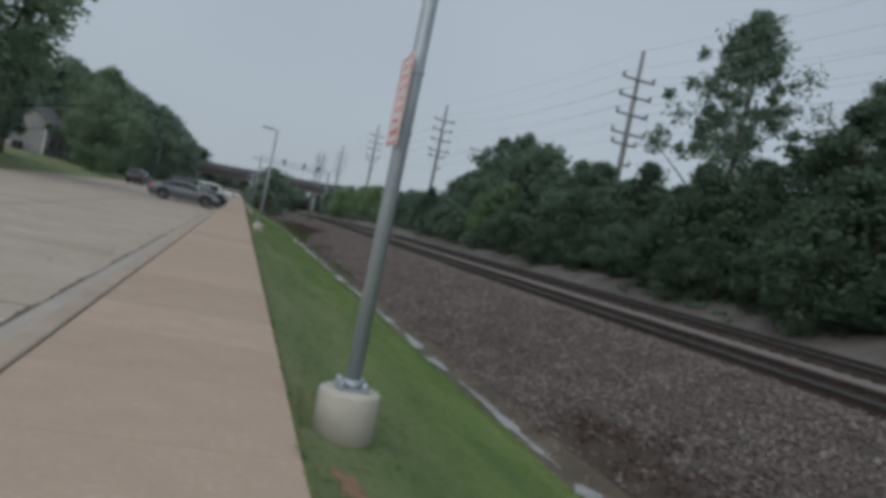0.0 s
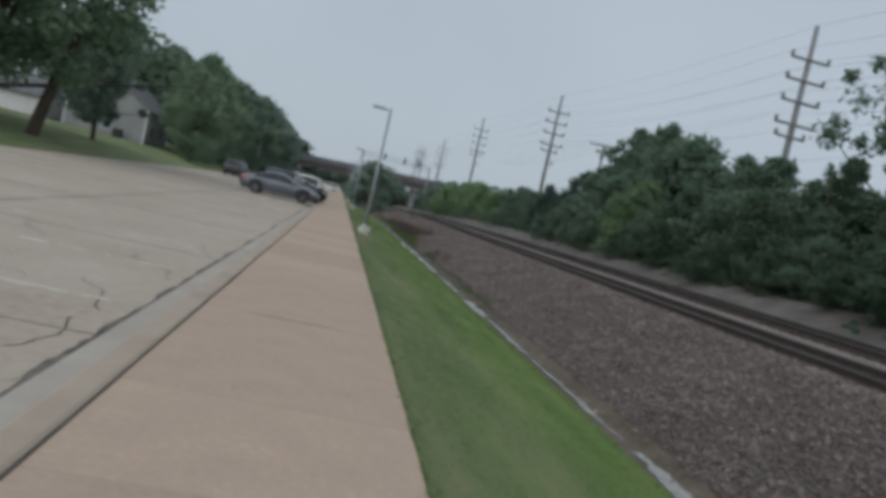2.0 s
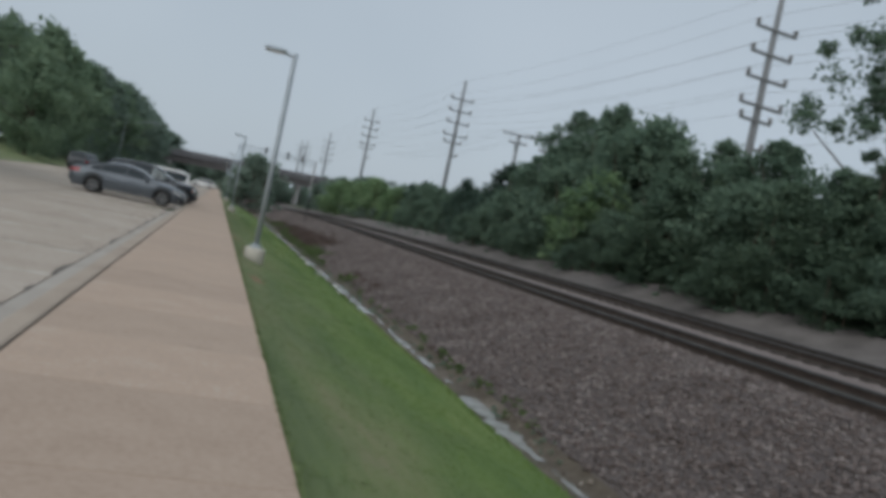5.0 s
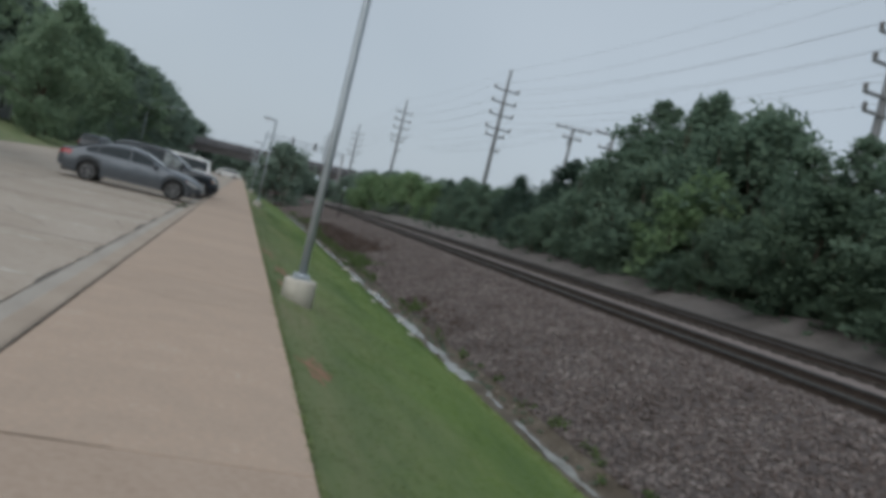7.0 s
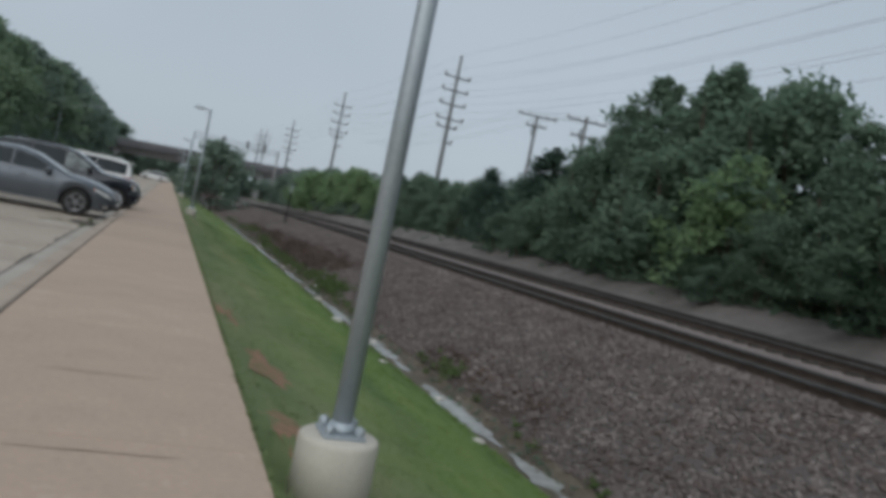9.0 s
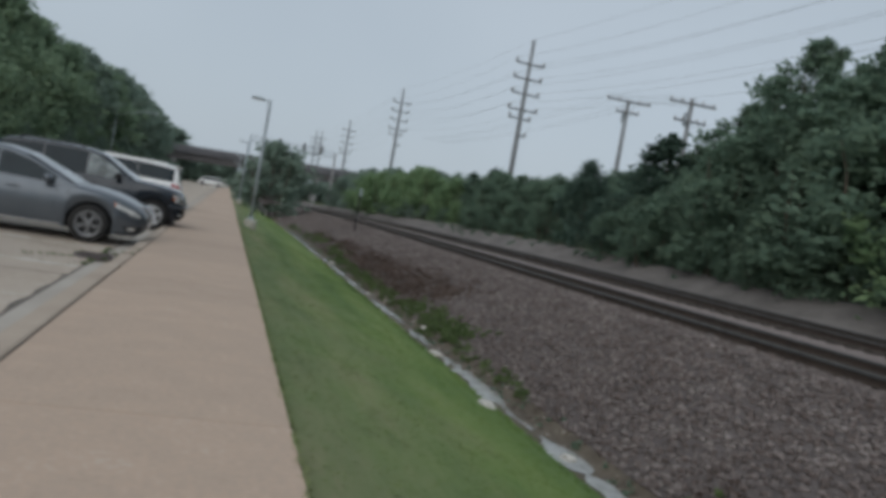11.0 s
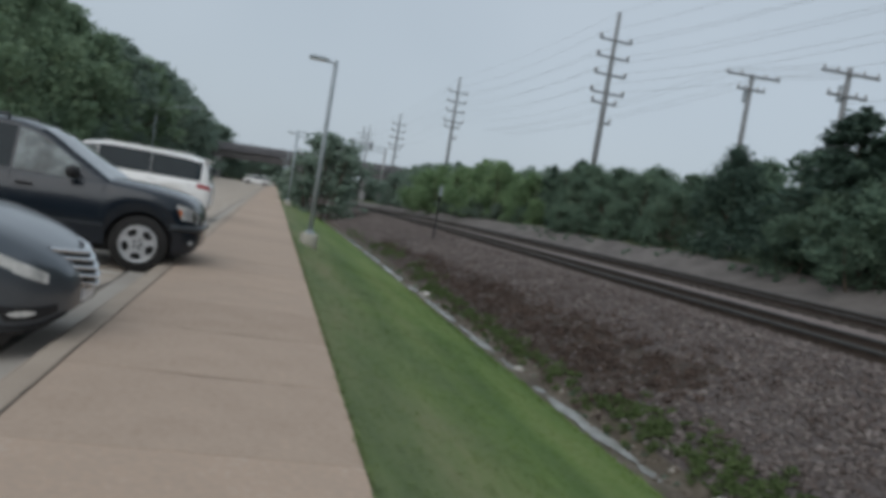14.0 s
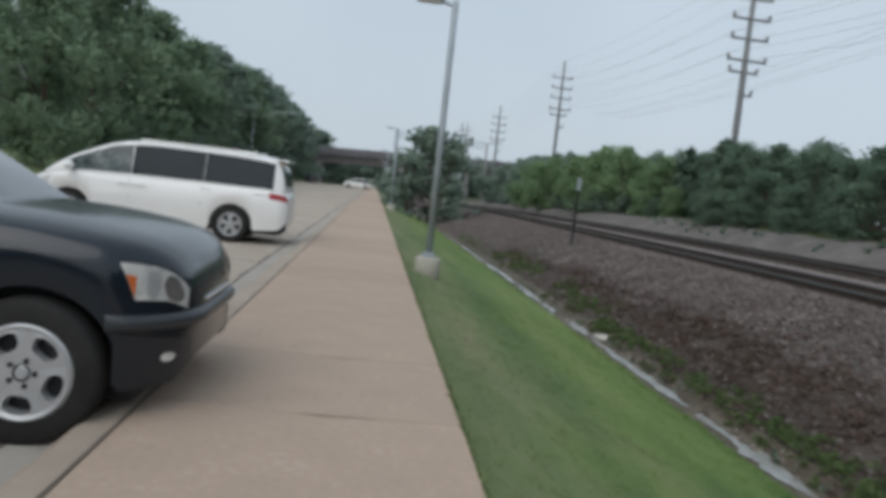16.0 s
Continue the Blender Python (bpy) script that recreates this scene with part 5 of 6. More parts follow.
# ---- vehicles ----
def lerp_list(pts, x):
    """A smooth curve through the points that does not overshoot them."""
    if x <= pts[0][0]:
        return pts[0][1]
    if x >= pts[-1][0]:
        return pts[-1][1]
    slopes = [(b[1] - a[1]) / (b[0] - a[0]) for a, b in zip(pts, pts[1:])]
    k = max(i for i in range(len(slopes)) if pts[i][0] <= x)

    def tangent(i):
        if i == 0 or i == len(pts) - 1:
            return slopes[min(i, len(slopes) - 1)]
        a, b = slopes[i - 1], slopes[i]
        return 0.0 if a * b <= 0 else 2 * a * b / (a + b)
    (xa, a), (xb, b) = pts[k], pts[k + 1]
    h = xb - xa
    f = (x - xa) / h
    return (2 * f ** 3 - 3 * f ** 2 + 1) * a + (f ** 3 - 2 * f ** 2 + f) * h * tangent(k) + (3 * f ** 2 - 2 * f ** 3) * b + (f ** 3 - f ** 2) * h * tangent(k + 1)


def make_wheel(parent, x, side, half, r, rim, spokes, style, hub=0.27, finish="alloy"):
    """A tyre with its rim as a part under it; side is -1 or 1 across the vehicle."""
    m = pose(x, side * half, r, 90 * side, 0, 0)
    w = 0.22
    prof = [(rim, -w * 0.48), (r * 0.93, -w * 0.5), (r * 0.985, -w * 0.40), (r, -w * 0.22), (r, w * 0.22), (r * 0.985, w * 0.40), (r * 0.93, w * 0.5), (rim, w * 0.48), (rim * 0.97, w * 0.3), (rim * 0.97, -w * 0.3)]
    bm = lathe(bmesh.new(), prof, 36, Matrix.Translation((0, 0, -w * 0.5)) @ Matrix.Identity(4), False)
    tyre = smooth(part("wheel", bm, M["rubber"], parent))
    tyre.matrix_basis = m
    # outward is local -z
    out = -w * 0.96
    bm = lathe(bmesh.new(), [(rim * 0.985, out), (rim * 0.93, out - 0.012), (rim * 0.84, out), (rim * 0.82, out + 0.09)], 36, Matrix.Identity(4), False)
    lathe(bm, [(rim * hub, out + 0.05), (rim * (hub - 0.02), out), (rim * min(0.20, hub * 0.7), out - (0.014 if spokes else 0.006))], 24)
    for k in range(5 if spokes == 0 else 0):
        loops = [[], [], []]
        for i in range(32):
            ph = 2 * math.pi * i / 32
            c, s = math.cos(ph), math.sin(ph)
            q = max(abs(c), abs(s))
            e = (abs(c) ** 3 + abs(s) ** 3) ** (-1 / 3)
            for loop, u, v, z in ((loops[0], c / q, s / q, 0.0), (loops[1], 0.64 * c * e, 0.33 + 0.52 * s * e, -0.004), (loops[2], 0.61 * c * e, 0.33 + 0.49 * s * e, 0.06)):
                rr, th = rim * (0.53 + 0.35 * v), 2 * math.pi * (k + 0.3 + 0.5 * u) / 5
                loop.append(bm.verts.new((rr * math.cos(th), rr * math.sin(th), out + z)))
        for la, lb in ((loops[0], loops[1]), (loops[1], loops[2])):
            for i in range(32):
                bm.faces.new((la[i], la[(i + 1) % 32], lb[(i + 1) % 32], lb[i]))
    for k in range(spokes):
        a = 2 * math.pi * (k // 2) / (spokes // 2) + (0.17 if k % 2 else -0.17) + 0.3
        wi, wo = style
        ca, sa = math.cos(a), math.sin(a)
        def P(rr, tt, z):
            return bm.verts.new((rr * ca - tt * sa, rr * sa + tt * ca, z))
        top = [P(rim * 0.2, -wi, out - 0.004), P(rim * 0.2, wi, out - 0.004), P(rim * 0.9, wo, out + 0.004), P(rim * 0.9, -wo, out + 0.004)]
        low = [P(rim * 0.2, -wi, out + 0.05), P(rim * 0.2, wi, out + 0.05), P(rim * 0.9, wo, out + 0.05), P(rim * 0.9, -wo, out + 0.05)]
        bm.faces.new(top)
        for i in range(4):
            bm.faces.new((top[i], top[(i + 1) % 4], low[(i + 1) % 4], low[i]))
    part("rim", bm, M[finish], tyre, "silver alloy rim" if finish == "alloy" else "dark grey alloy rim")
    # Dark disc across the rim stands in for shade behind the spokes.
    bm = bmesh.new()
    bmesh.ops.create_circle(bm, cap_ends=True, segments=24, radius=rim * 0.96, matrix=pose(0, 0, out + 0.075))
    part("brake", bm, M["dark"], tyre)
    for k in range(5):
        a = 2 * math.pi * k / 5
        b = rim * (0.26 if spokes == 0 else 0.17)
        bm = rod(bmesh.new(), (b * math.cos(a), b * math.sin(a), out - 0.012), (b * math.cos(a), b * math.sin(a), out + 0.01), 0.013, 0.013, 8)
        part("lug_nut", bm, M["dark"], tyre)
    return tyre


def make_car(name, label, category, m, spec, paint):
    """A car along its own x, nose at spec['nose'], from outlines of its height, width and roof."""
    t = empty(name, m, label, category)
    nose, tail, half = spec["nose"], spec["tail"], spec["half"]
    fw, rw, r = spec["fw"], spec["rw"], spec["r"]
    arch = r + 0.055

    def low(x):
        z = lerp_list(spec["sill"], x)
        for c in (fw, rw):
            if abs(x - c) < arch:
                z = max(z, r + math.sqrt(arch * arch - (x - c) ** 2))
        return z

    def wide(x):
        return half * lerp_list(spec["plan"], x)

    n = 130
    xs = sorted(set([tail + (nose - tail) * i / n for i in range(n + 1)] + [c + s * arch * f for c in (fw, rw) for s in (-1, 1) for f in (1.0, 0.98, 0.9)]))
    rings = []
    bm = bmesh.new()
    for x in xs:
        lo, hi, w = low(x), lerp_list(spec["hood"], x), wide(x)
        lo = min(lo, hi - 0.08)
        crown = spec.get("crown", 0.05)
        sec = [(0.955, lo), (0.985, lo + 0.22 * (hi - lo)), (1.0, lo + 0.5 * (hi - lo)), (0.992, lo + 0.72 * (hi - lo)), (0.965, hi - 0.09 * (hi - lo) - 0.01), (0.925, hi - 0.012), (0.82, hi + crown * 0.45), (0.5, hi + crown * 0.85), (0.0, hi + crown)]
        pts = [(s * w, z) for s, z in sec]
        full = [(-a, z) for a, z in pts] + [(a, z) for a, z in reversed(pts[:-1])]
        rings.append([bm.verts.new((x, a, z)) for a, z in full])
    for a, b in zip(rings, rings[1:]):
        for i in range(len(a) - 1):
            bm.faces.new((a[i], a[i + 1], b[i + 1], b[i]))
    bm.faces.new(rings[0])
    bm.faces.new(list(reversed(rings[-1])))
    bmesh.ops.recalc_face_normals(bm, faces=bm.faces[:])
    smooth(part("body", bm, paint, t))
    bm = bmesh.new()
    box(bm, tail + 0.15, nose - 0.25, -half + 0.26, half - 0.26, 0.20, 0.62)
    part("underbody", bm, M["dark"], t)
    for c in (fw, rw):
        bm = bmesh.new()
        box(bm, c - arch, c + arch, -half + 0.24, half - 0.24, 0.24, r + arch + 0.02)
        part("wheel_well", bm, M["dark"], t)
        for side in (-1, 1):
            make_wheel(t, c, side, half - 0.228, r, spec["rim"], spec["spokes"], spec["style"], spec.get("hub", 0.27), spec.get("finish", "alloy"))
    # cabin
    roof = spec["roof"]
    cab0, cab1 = roof[0][0], roof[-1][0]
    belt = spec["belt"]

    def cab(x):
        zb, zt = lerp_list(belt, x), lerp_list(roof, x)
        wb = wide(x) * 0.93
        wt = wb - max(0.0, zt - zb) * spec["tumble"]
        return zb, zt, wb, wt
    bm, rings = bmesh.new(), []
    m2 = 70
    for i in range(m2 + 1):
        x = cab0 + (cab1 - cab0) * i / m2
        zb, zt, wb, wt = cab(x)
        top = max(zt, zb + 0.002)
        e = min(0.05, (top - zb) * 0.4)
        pts = [(wb, zb - 0.06), (wb, zb), (wt + 0.012, top - e), (wt - 0.03, top - e * 0.35), (wt - 0.11, top), (wt * 0.5, top + 0.025 * min(1, (top - zb) * 4)), (0, top + 0.035 * min(1, (top - zb) * 4))]
        full = [(-a, z) for a, z in pts] + [(a, z) for a, z in reversed(pts[:-1])]
        rings.append([bm.verts.new((x, a, z)) for a, z in full])
    for a, b in zip(rings, rings[1:]):
        for i in range(len(a) - 1):
            bm.faces.new((a[i], a[i + 1], b[i + 1], b[i]))
    bm.faces.new(rings[0]), bm.faces.new(list(reversed(rings[-1])))
    bmesh.ops.recalc_face_normals(bm, faces=bm.faces[:])
    smooth(part("cabin", bm, paint, t))
    # side windows lie on the slanted flanks
    for xa, xb, mat in spec["windows"]:
        for side in (-1, 1):
            bm, cols = bmesh.new(), []
            k = 22
            for i in range(k + 1):
                x = xa + (xb - xa) * i / k
                zb, zt, wb, wt = cab(x)
                e = min(0.05, (zt - zb) * 0.4)
                def P(f):
                    return (x, side * (wb + (wt + 0.012 - wb) * f + 0.006), zb + (zt - e - zb) * f)
                hi = max(0.12, 1 - 0.032 / max(0.06, zt - zb))
                cols.append((bm.verts.new(P(0.05)), bm.verts.new(P(hi))))
            for a, b in zip(cols, cols[1:]):
                bm.faces.new((a[0], b[0], b[1], a[1]))
            part("side_window", bm, mat, t)
    for xa, xb, mat, nm in spec["screens"]:
        bm, cols = bmesh.new(), []
        for i in range(13):
            x = xa + (xb - xa) * i / 12
            zb, zt, wb, wt = cab(x)
            s = min(1, (zt - zb) * 4)
            cols.append([bm.verts.new((x, f * (wt - 0.05), zt + 0.006 + (0.035 * s if abs(f) < 0.3 else 0.025 * s if abs(f) < 0.7 else 0.006))) for f in (-1, -0.5, 0, 0.5, 1)])
        for a, b in zip(cols, cols[1:]):
            for i in range(4):
                bm.faces.new((a[i], a[i + 1], b[i + 1], b[i]))
        part(nm, bm, mat, t)
    # flank patches laid on the body: lights, mouldings, seams
    def patch(nm, x0, x1, f0, f1, mat, lab="", sides=(-1, 1), k=8, off=0.008, skew=0.0, parent=None, slant=0.0, oval=False):
        for side in sides:
            bm, cols = bmesh.new(), []
            for i in range(k + 1):
                col = []
                for row, f in enumerate((f0, (f0 + f1) / 2, f1)):
                    x = x0 + (x1 - x0) * i / k + slant * (1 - i / k) * (1 - row / 2)
                    lo, hi, w = lerp_list(spec["sill"], x), lerp_list(spec["hood"], x), wide(x)
                    if oval:
                        f = (f0 + f1) / 2 + (f - (f0 + f1) / 2) * max(0.08, math.sqrt(max(0.0, 1 - (2 * i / k - 1) ** 2)))
                    g = f + skew * i / k
                    s = 0.955 + 0.045 * min(1, g / 0.5) if g < 0.5 else 1.0 - 0.035 * (g - 0.5) / 0.4
                    col.append(bm.verts.new((x + (off if abs(x - nose) < 0.3 else -off if abs(x - tail) < 0.3 else 0), side * (w * s + off), lo + (hi - lo) * g)))
                cols.append(col)
            for a, b in zip(cols, cols[1:]):
                for i in range(2):
                    bm.faces.new((a[i], b[i], b[i + 1], a[i + 1]))
            part(nm, bm, mat, parent or t, lab)
    if "ledge" in spec:
        x0, zl, out = spec["ledge"]
        path = [(x0 + (nose - x0) * i / 18, wide(x0 + (nose - x0) * i / 18)) for i in range(19)]
        path = path + [(nose, path[-1][1] * f) for f in (0.66, 0.33, 0, -0.33, -0.66)] + [(x, -y) for x, y in reversed(path)]
        bm, rings = bmesh.new(), []
        for i, (x, y) in enumerate(path):
            a, b = path[max(0, i - 1)], path[min(len(path) - 1, i + 1)]
            nrm = Vector((a[1] - b[1], b[0] - a[0])).normalized()
            k = min(1.0, i / 5, (len(path) - 1 - i) / 5)
            rings.append([bm.verts.new((x + nrm[0] * o, y + nrm[1] * o, zl + z)) for o, z in ((-0.10, 0.012), (0.3 * out * k, 0.006), (out * k, -0.02), (out * k, -0.06), (-0.02, -0.085))])
        for a, b in zip(rings, rings[1:]):
            for i in range(4):
                bm.faces.new((a[i], a[i + 1], b[i + 1], b[i]))
        bmesh.ops.recalc_face_normals(bm, faces=bm.faces[:])
        # Lighter than the black body: the sky's sheen is put into its colour.
        smooth(part("bumper_ledge", bm, M["cladding"], t, "bumper top, greyed as if reflecting the sky"))
    for args in spec["patches"]:
        patch(*args)
    for side in (-1, 1):
        bm = bmesh.new()
        bmesh.ops.create_icosphere(bm, subdivisions=2, radius=1.0, matrix=Matrix.LocRotScale((spec["mirror"][0], side * (half + 0.07), spec["mirror"][1]), None, (0.09, 0.12, 0.085)))
        rod(bm, (spec["mirror"][0], side * (half - 0.12), spec["mirror"][1] - 0.05), (spec["mirror"][0], side * half, spec["mirror"][1] - 0.04), 0.03, 0.03, 6)
        smooth(part("wing_mirror", bm, spec.get("mirror_mat", paint), t))
        for hx, hz in spec["handles"]:
            bm = bmesh.new()
            box(bm, hx - 0.10, hx + 0.10, side * wide(hx) - 0.02, side * wide(hx) + 0.025, hz - 0.016, hz + 0.016, 0.008)
            part("door_handle", bm, spec.get("handle_mat", paint), t)
    return t


SEDAN = dict(nose=0.93, tail=-3.82, half=0.91, fw=0.0, rw=-2.8, r=0.335, rim=0.235, spokes=10, style=(0.009, 0.016), finish="alloy_dark",
             sill=[(-3.82, 0.42), (-3.5, 0.27), (-2.4, 0.21), (-0.4, 0.21), (0.5, 0.20), (0.75, 0.22), (0.93, 0.34)],
             hood=[(-3.82, 0.80), (-3.74, 0.94), (-3.2, 1.0), (-2.2, 0.98), (-0.9, 0.955), (-0.28, 0.955), (0.1, 0.92), (0.45, 0.835), (0.7, 0.735), (0.86, 0.62), (0.93, 0.50)],
             plan=[(-3.82, 0.72), (-3.68, 0.86), (-3.2, 0.96), (-2.2, 1.0), (-0.4, 1.0), (0.3, 0.96), (0.66, 0.82), (0.84, 0.62), (0.93, 0.42)],
             roof=[(-3.45, 0.99), (-2.75, 1.28), (-2.1, 1.43), (-1.6, 1.455), (-1.15, 1.37), (-0.7, 1.18), (-0.25, 0.965)],
             belt=[(-3.45, 0.98), (-2.2, 0.98), (-0.9, 0.95), (-0.25, 0.95)], tumble=0.42,
             windows=[(-2.98, -2.60, M["glass"]), (-2.58, -1.58, M["glass"]), (-1.55, -0.62, M["glass"])],
             screens=[(-1.18, -0.31, M["windscreen"], "windscreen"), (-3.35, -2.45, M["windscreen"], "rear_window")],
             patches=[("headlight", 0.16, 0.80, 0.74, 0.90, M["lens"], "clear swept headlight", (-1, 1), 14, 0.008, -0.06, None, 0.22), ("indicator", 0.25, 0.40, 0.79, 0.885, M["amber"], "amber lens", (-1, 1), 6, 0.013, -0.015, None, 0.05),
                      # The thin slate strip paints the shaded line of the flank crease.
                      ("taillight", -3.80, -3.42, 0.72, 0.93, M["red_lens"], "red lens", (-1, 1), 8, 0.010), ("fog_light_recess", 0.56, 0.86, 0.13, 0.30, M["dark"], "", (-1, 1), 8, 0.008, 0.04, None, 0.05), ("fog_light", 0.62, 0.76, 0.18, 0.26, M["lens"], "", (-1, 1), 8, 0.013, 0.03, None, 0.0, True), ("flank_crease", -3.3, -0.40, 0.70, 0.715, M["paint_slate"], "", (-1, 1), 14, 0.003, -0.05),
                      ("sill_trim", -2.3, -0.45, 0.02, 0.07, M["chrome"], "bright sill strip", (-1, 1), 8, 0.012), ("door_seam", -1.575, -1.563, 0.08, 0.97, M["dark"], "", (-1, 1), 2, 0.004),
                      ("door_seam", -0.585, -0.573, 0.10, 0.95, M["dark"], "", (-1, 1), 2, 0.004), ("bumper_lip", 0.45, 0.90, 0.0, 0.09, M["dark"], "", (-1, 1), 8, 0.010)],
             mirror=(-0.72, 1.02), handles=[(-1.25, 0.80), (-2.25, 0.84)], crown=0.06)
SUV = dict(nose=0.71, tail=-3.82, half=0.915, fw=0.0, rw=-2.715, r=0.365, rim=0.246, spokes=0, style=(0.060, 0.050), hub=0.16,
           sill=[(-3.82, 0.52), (-3.5, 0.36), (-2.3, 0.30), (-0.4, 0.30), (0.4, 0.29), (0.53, 0.29), (0.64, 0.32), (0.71, 0.42)],
           hood=[(-3.82, 0.98), (-3.76, 1.08), (-3.2, 1.10), (-1.5, 1.07), (-0.5, 1.10), (-0.1, 1.085), (0.25, 1.045), (0.46, 1.0), (0.57, 0.95), (0.65, 0.865), (0.71, 0.69)],
           plan=[(-3.82, 0.80), (-3.66, 0.92), (-3.1, 0.98), (-2.0, 1.0), (0.0, 1.0), (0.34, 0.97), (0.49, 0.89), (0.62, 0.74), (0.685, 0.60), (0.71, 0.48)],
           roof=[(-3.78, 1.10), (-3.6, 1.52), (-3.35, 1.66), (-2.4, 1.71), (-1.75, 1.70), (-1.35, 1.63), (-0.9, 1.38), (-0.37, 1.06)],
           belt=[(-3.78, 1.09), (-1.5, 1.06), (-0.37, 1.04)], tumble=0.26,
           windows=[(-3.45, -2.60, M["glass"]), (-2.55, -1.62, M["glass"]), (-1.58, -0.82, M["cab_glass"])],
           screens=[(-1.37, -0.45, M["windscreen"], "windscreen"), (-3.76, -3.55, M["glass"], "rear_window")],
           patches=[("headlight", 0.40, 0.67, 0.655, 0.89, M["lens"], "clear headlight", (-1, 1), 10, 0.009, 0.07, None, 0.07), ("indicator", 0.42, 0.465, 0.675, 0.82, M["amber"], "amber lens", (-1, 1), 4, 0.012, 0.0, None, 0.045),
                    ("reflector", 0.505, 0.565, 0.70, 0.90, M["alloy"], "", (-1, 1), 8, 0.012, 0.0, None, 0.0, True), ("reflector", 0.575, 0.655, 0.72, 0.92, M["chrome"], "", (-1, 1), 8, 0.013, 0.0, None, 0.0, True),
                    ("bumper", 0.40, 0.69, 0.04, 0.41, M["paint_black"], "", (-1, 1), 10, 0.008), ("fog_light", 0.58, 0.64, 0.20, 0.28, M["lens"], "", (-1, 1), 6, 0.013, 0.0, None, 0.0, True), ("body_moulding", -2.28, -0.45, 0.28, 0.34, M["cladding"], "grey side moulding", (-1, 1), 6, 0.014),
                    ("taillight", -3.80, -3.5, 0.62, 0.92, M["red_lens"], "red lens", (-1, 1), 6, 0.010), ("door_seam", -1.605, -1.597, 0.06, 0.97, M["dark"], "", (-1, 1), 2, 0.004),
                    ("door_seam", -0.50, -0.492, 0.06, 0.97, M["dark"], "", (-1, 1), 2, 0.004)],
           mirror=(-0.86, 1.16), mirror_mat=M["dark"], handles=[(-1.42, 0.93), (-2.4, 0.95)], handle_mat=M["dark"], crown=0.05, ledge=(0.36, 0.672, 0.035))
VAN = dict(nose=1.0, tail=-4.08, half=0.985, fw=0.0, rw=-3.03, r=0.345, rim=0.235, spokes=10, style=(0.016, 0.022),
           sill=[(-4.08, 0.45), (-3.9, 0.30), (-2.5, 0.23), (-0.4, 0.23), (0.5, 0.22), (0.8, 0.24), (1.0, 0.36)],
           hood=[(-4.08, 0.92), (-4.0, 1.02), (-3.5, 1.08), (-1.6, 1.06), (-0.3, 1.06), (0.2, 1.03), (0.62, 0.92), (0.86, 0.76), (1.0, 0.60)],
           plan=[(-4.08, 0.80), (-3.94, 0.91), (-3.4, 0.97), (-2.4, 1.0), (-0.3, 1.0), (0.35, 0.95), (0.72, 0.82), (0.9, 0.64), (1.0, 0.45)],
           roof=[(-4.02, 1.06), (-3.92, 1.48), (-3.75, 1.68), (-2.8, 1.75), (-1.5, 1.77), (-0.9, 1.72), (-0.2, 1.47), (0.28, 1.20), (0.5, 1.02)],
           belt=[(-4.02, 1.06), (-1.6, 1.08), (-0.3, 1.08), (0.5, 1.0)], tumble=0.26,
           windows=[(-3.78, -2.47, M["glass"]), (-2.46, -1.11, M["glass"]), (-1.09, 0.06, M["cab_glass"])],
           screens=[(-0.85, 0.36, M["windscreen"], "windscreen"), (-4.0, -3.88, M["glass"], "rear_window")],
           patches=[("taillight", -4.06, -3.72, 0.80, 0.95, M["red_lens"], "red wraparound tail light", (-1, 1), 8, 0.012), ("headlight", 0.30, 0.85, 0.72, 0.90, M["lens"], "clear headlight", (-1, 1), 8, 0.010),
                    ("door_seam", -2.45, -2.44, 0.08, 0.97, M["siding"], "", (-1, 1), 2, 0.004), ("door_seam", -1.10, -1.09, 0.08, 0.97, M["siding"], "", (-1, 1), 2, 0.004), ("slide_track", -3.7, -2.5, 0.86, 0.88, M["siding"], "", (-1, 1), 6, 0.005)],
           mirror=(-0.02, 1.16), handles=[(-1.0, 0.92), (-1.3, 0.92)], crown=0.05)

LOT = -0.14
sedan = make_car("sedan", "dark grey four-door sedan parked nose to the kerb", "car", pose(-2.80, 57.2, LOT), SEDAN, M["paint_grey"])
suv = make_car("suv", "black mid-size SUV parked with its nose over the kerb", "car", pose(-2.21, 62.45, LOT), SUV, M["paint_black"])
van = make_car("minivan", "white minivan backed up to the kerb", "car", pose(-6.35, 74.0, LOT, 0, 0, 180), VAN, M["paint_white"])


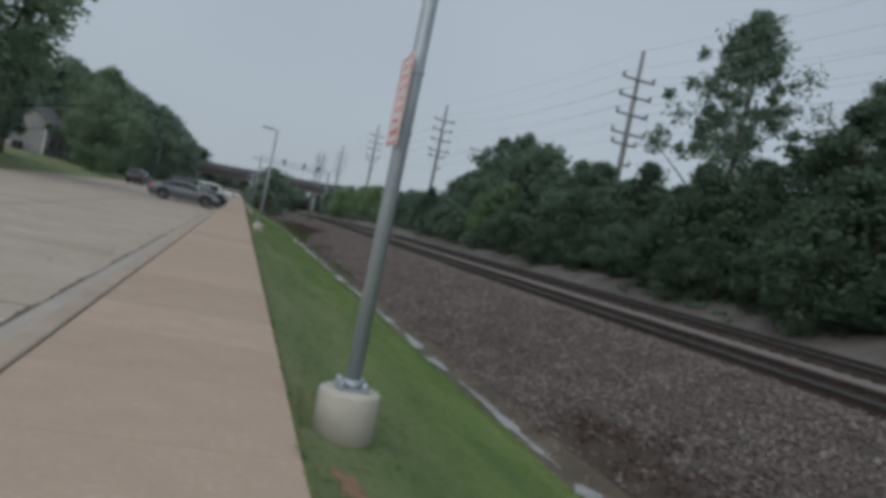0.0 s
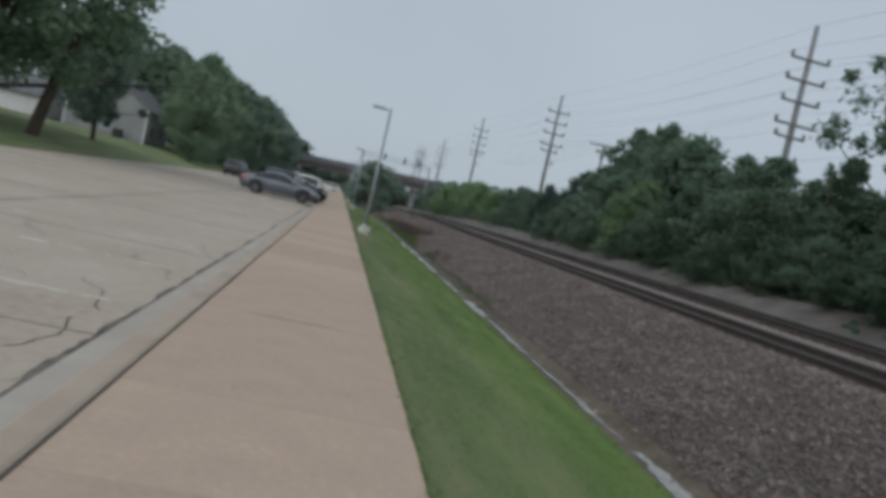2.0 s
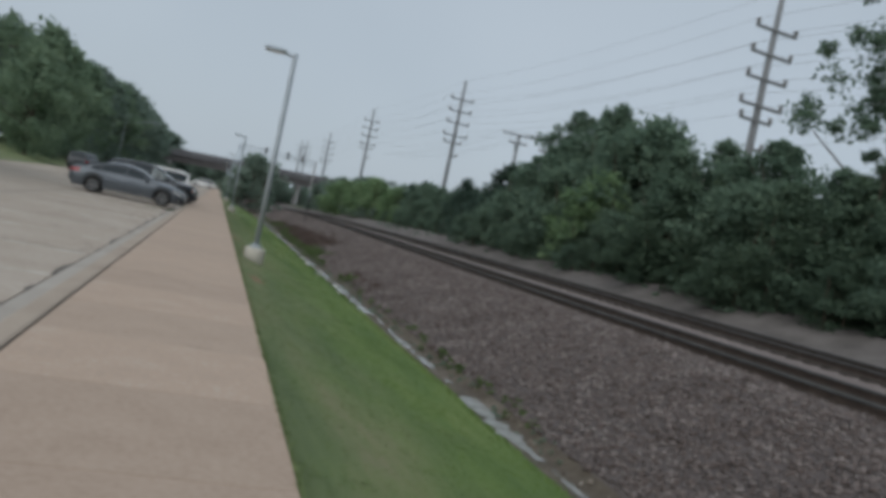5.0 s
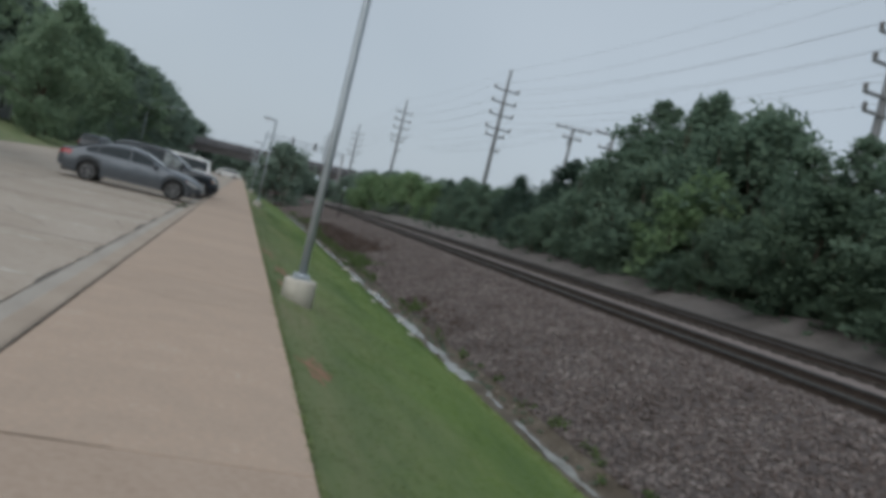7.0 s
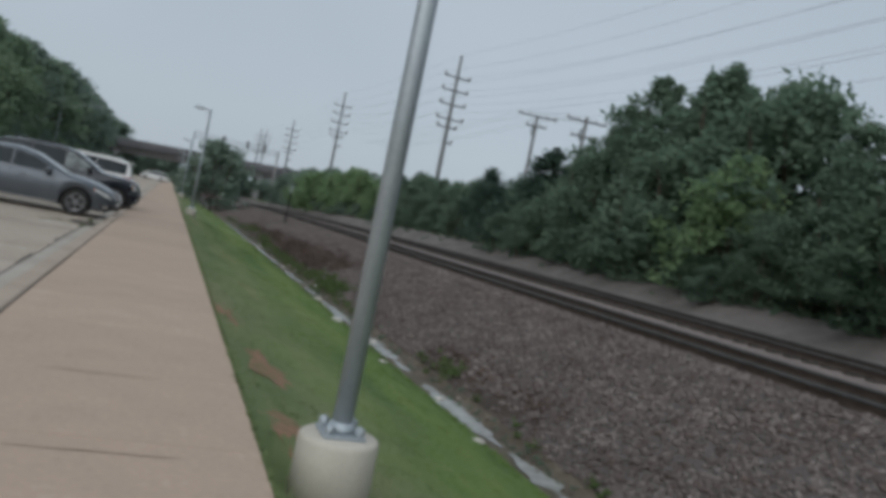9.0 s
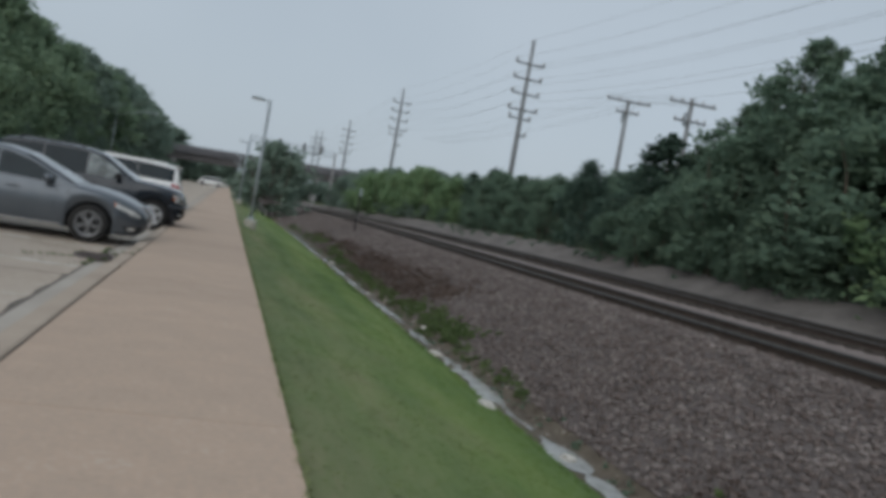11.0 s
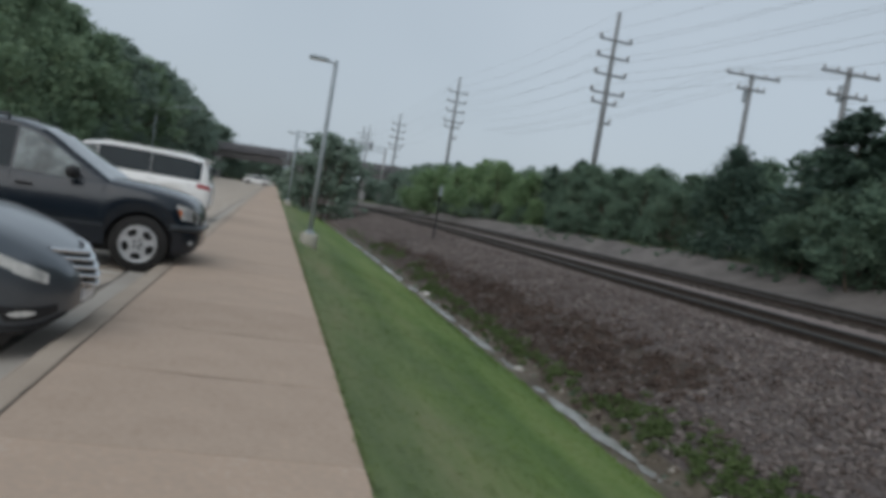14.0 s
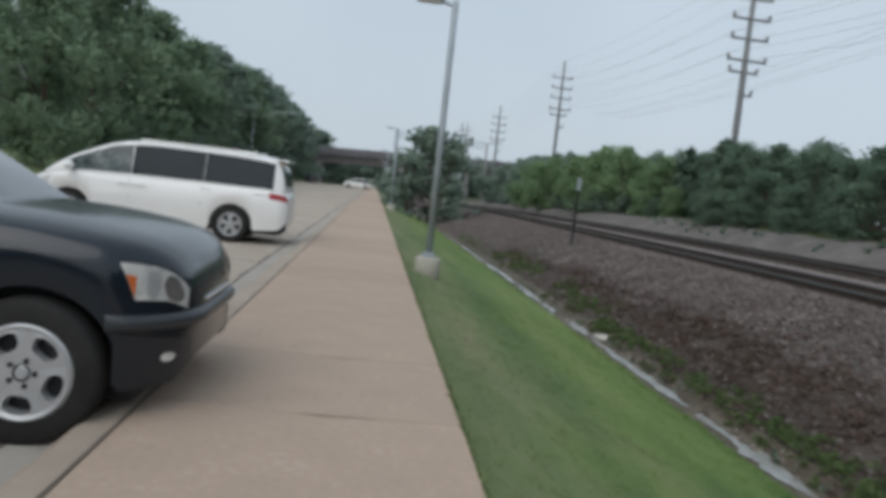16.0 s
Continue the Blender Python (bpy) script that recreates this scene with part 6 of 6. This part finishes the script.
def add_grilles():
    bm, back = bmesh.new(), []
    for k, (x, z, w) in enumerate(((0.985, 0.48, 0.25), (0.985, 0.54, 0.31), (0.965, 0.60, 0.36), (0.935, 0.66, 0.40), (0.895, 0.715, 0.43))):
        prev = None
        h = 0.020 if k < 4 else 0.030
        for i in range(15):
            f = i / 7 - 1
            px, pz = x - 0.15 * f * f * (w / 0.4), z + 0.035 * abs(f)
            ring = [bm.verts.new((px + a, f * w, pz + b)) for a, b in ((-0.03, -h / 2), (0.012, -h / 2), (0.018, 0), (0.006, h / 2), (-0.03, h / 2))]
            if prev:
                for q in range(5):
                    bm.faces.new((prev[q], prev[(q + 1) % 5], ring[(q + 1) % 5], ring[q]))
            prev = ring
            back.append((px - 0.012, f * w, pz))
    bmesh.ops.recalc_face_normals(bm, faces=bm.faces[:])
    part("grille", bm, M["chrome"], sedan, "bright chrome grille bars")
    pydata("grille_back", back, [(15 * k + i, 15 * k + i + 1, 15 * k + i + 16, 15 * k + i + 15) for k in range(4) for i in range(14)], M["dark"], sedan)
    bm = bmesh.new()
    box(bm, 0.86, 0.945, -0.17, 0.17, 0.37, 0.46, 0.005)
    part("number_plate", bm, M["white_sign"], sedan)
    bm = bmesh.new()
    for k in range(3):
        box(bm, 0.52, 0.725 - 0.03 * k, -0.33, 0.33, 0.70 + 0.055 * k, 0.72 + 0.055 * k, 0.006)
    part("grille", bm, M["chrome"], suv, "chrome grille bars")
    for side in (-1, 1):
        bm = bmesh.new()
        rod(bm, (-3.1, side * 0.66, 1.735), (-1.75, side * 0.66, 1.745), 0.02, 0.02, 8)
        for x in (-3.1, -2.42, -1.75):
            rod(bm, (x, side * 0.66, 1.66), (x, side * 0.66, 1.745), 0.025, 0.02, 6)
        part("roof_rail", bm, M["cladding"], suv, "dark roof rail")
        bm = bmesh.new()
        rod(bm, (-3.4, side * 0.70, 1.765), (-1.2, side * 0.70, 1.785), 0.02, 0.02, 8)
        for x in (-3.4, -2.3, -1.2):
            rod(bm, (x, side * 0.70, 1.68), (x, side * 0.70, 1.775), 0.025, 0.02, 6)
        part("roof_rail", bm, M["paint_white"], van)
    bm = bmesh.new()
    box(bm, -4.02, -3.72, -0.66, 0.66, 1.65, 1.69, 0.015)
    part("spoiler", bm, M["paint_white"], van)


add_grilles()
far = make_car("suv", "dark grey SUV standing far across the lot", "car", pose(-11.5, 96.0, LOT, 0, 0, 80), SUV, M["paint_slate"])
hatch = make_car("minivan", "white minivan parked far down the lot", "car", pose(-4.6, 205.0, LOT, 0, 0, 180), VAN, M["paint_white"])
copy_thing(hatch, pose(-5.2, 199.0, LOT, 0, 0, 180))
copy_thing(far, pose(-12.5, 212.0, LOT, 0, 0, 80))


# ---- pavement slabs and tracks, piece by piece ----
def make_pavement():
    t = empty("pavement", label="long tan concrete pavement of jointed slabs", category="pavement", kind="structure")
    pitch = 1.456
    bm = bmesh.new()
    box(bm, -1.75, 0.0, 0.0015, pitch - 0.0015, -0.14, 0.0, 0.003)
    slab = part("slab", bm, M["walk"], t)
    y0 = 16.88 - pitch * 14
    slab.matrix_basis = pose(0, y0, 0)
    for k in range(1, 72):
        c = slab.copy()
        scene.collection.objects.link(c)
        c.matrix_basis = pose(random.uniform(-0.003, 0.003), y0 + pitch * k, random.uniform(-0.003, 0.0))
    bm = bmesh.new()
    box(bm, -1.75, 0.0, y0 + pitch * 72, 232, -0.14, 0.0)
    box(bm, -1.75, 0.0, -20, y0, -0.14, 0.0)
    part("far_slabs", bm, M["walk"], t)
    bm = bmesh.new()
    box(bm, -1.745, -0.02, -20, 232, -0.3, -0.007)
    part("bedding", bm, M["crack"], t)


make_pavement()
make_track(8.45, 0.27, "near railway track with worn rails on dark ties", 260)
make_track(12.75, 0.40, "far railway track with worn rails on dark ties", 1)
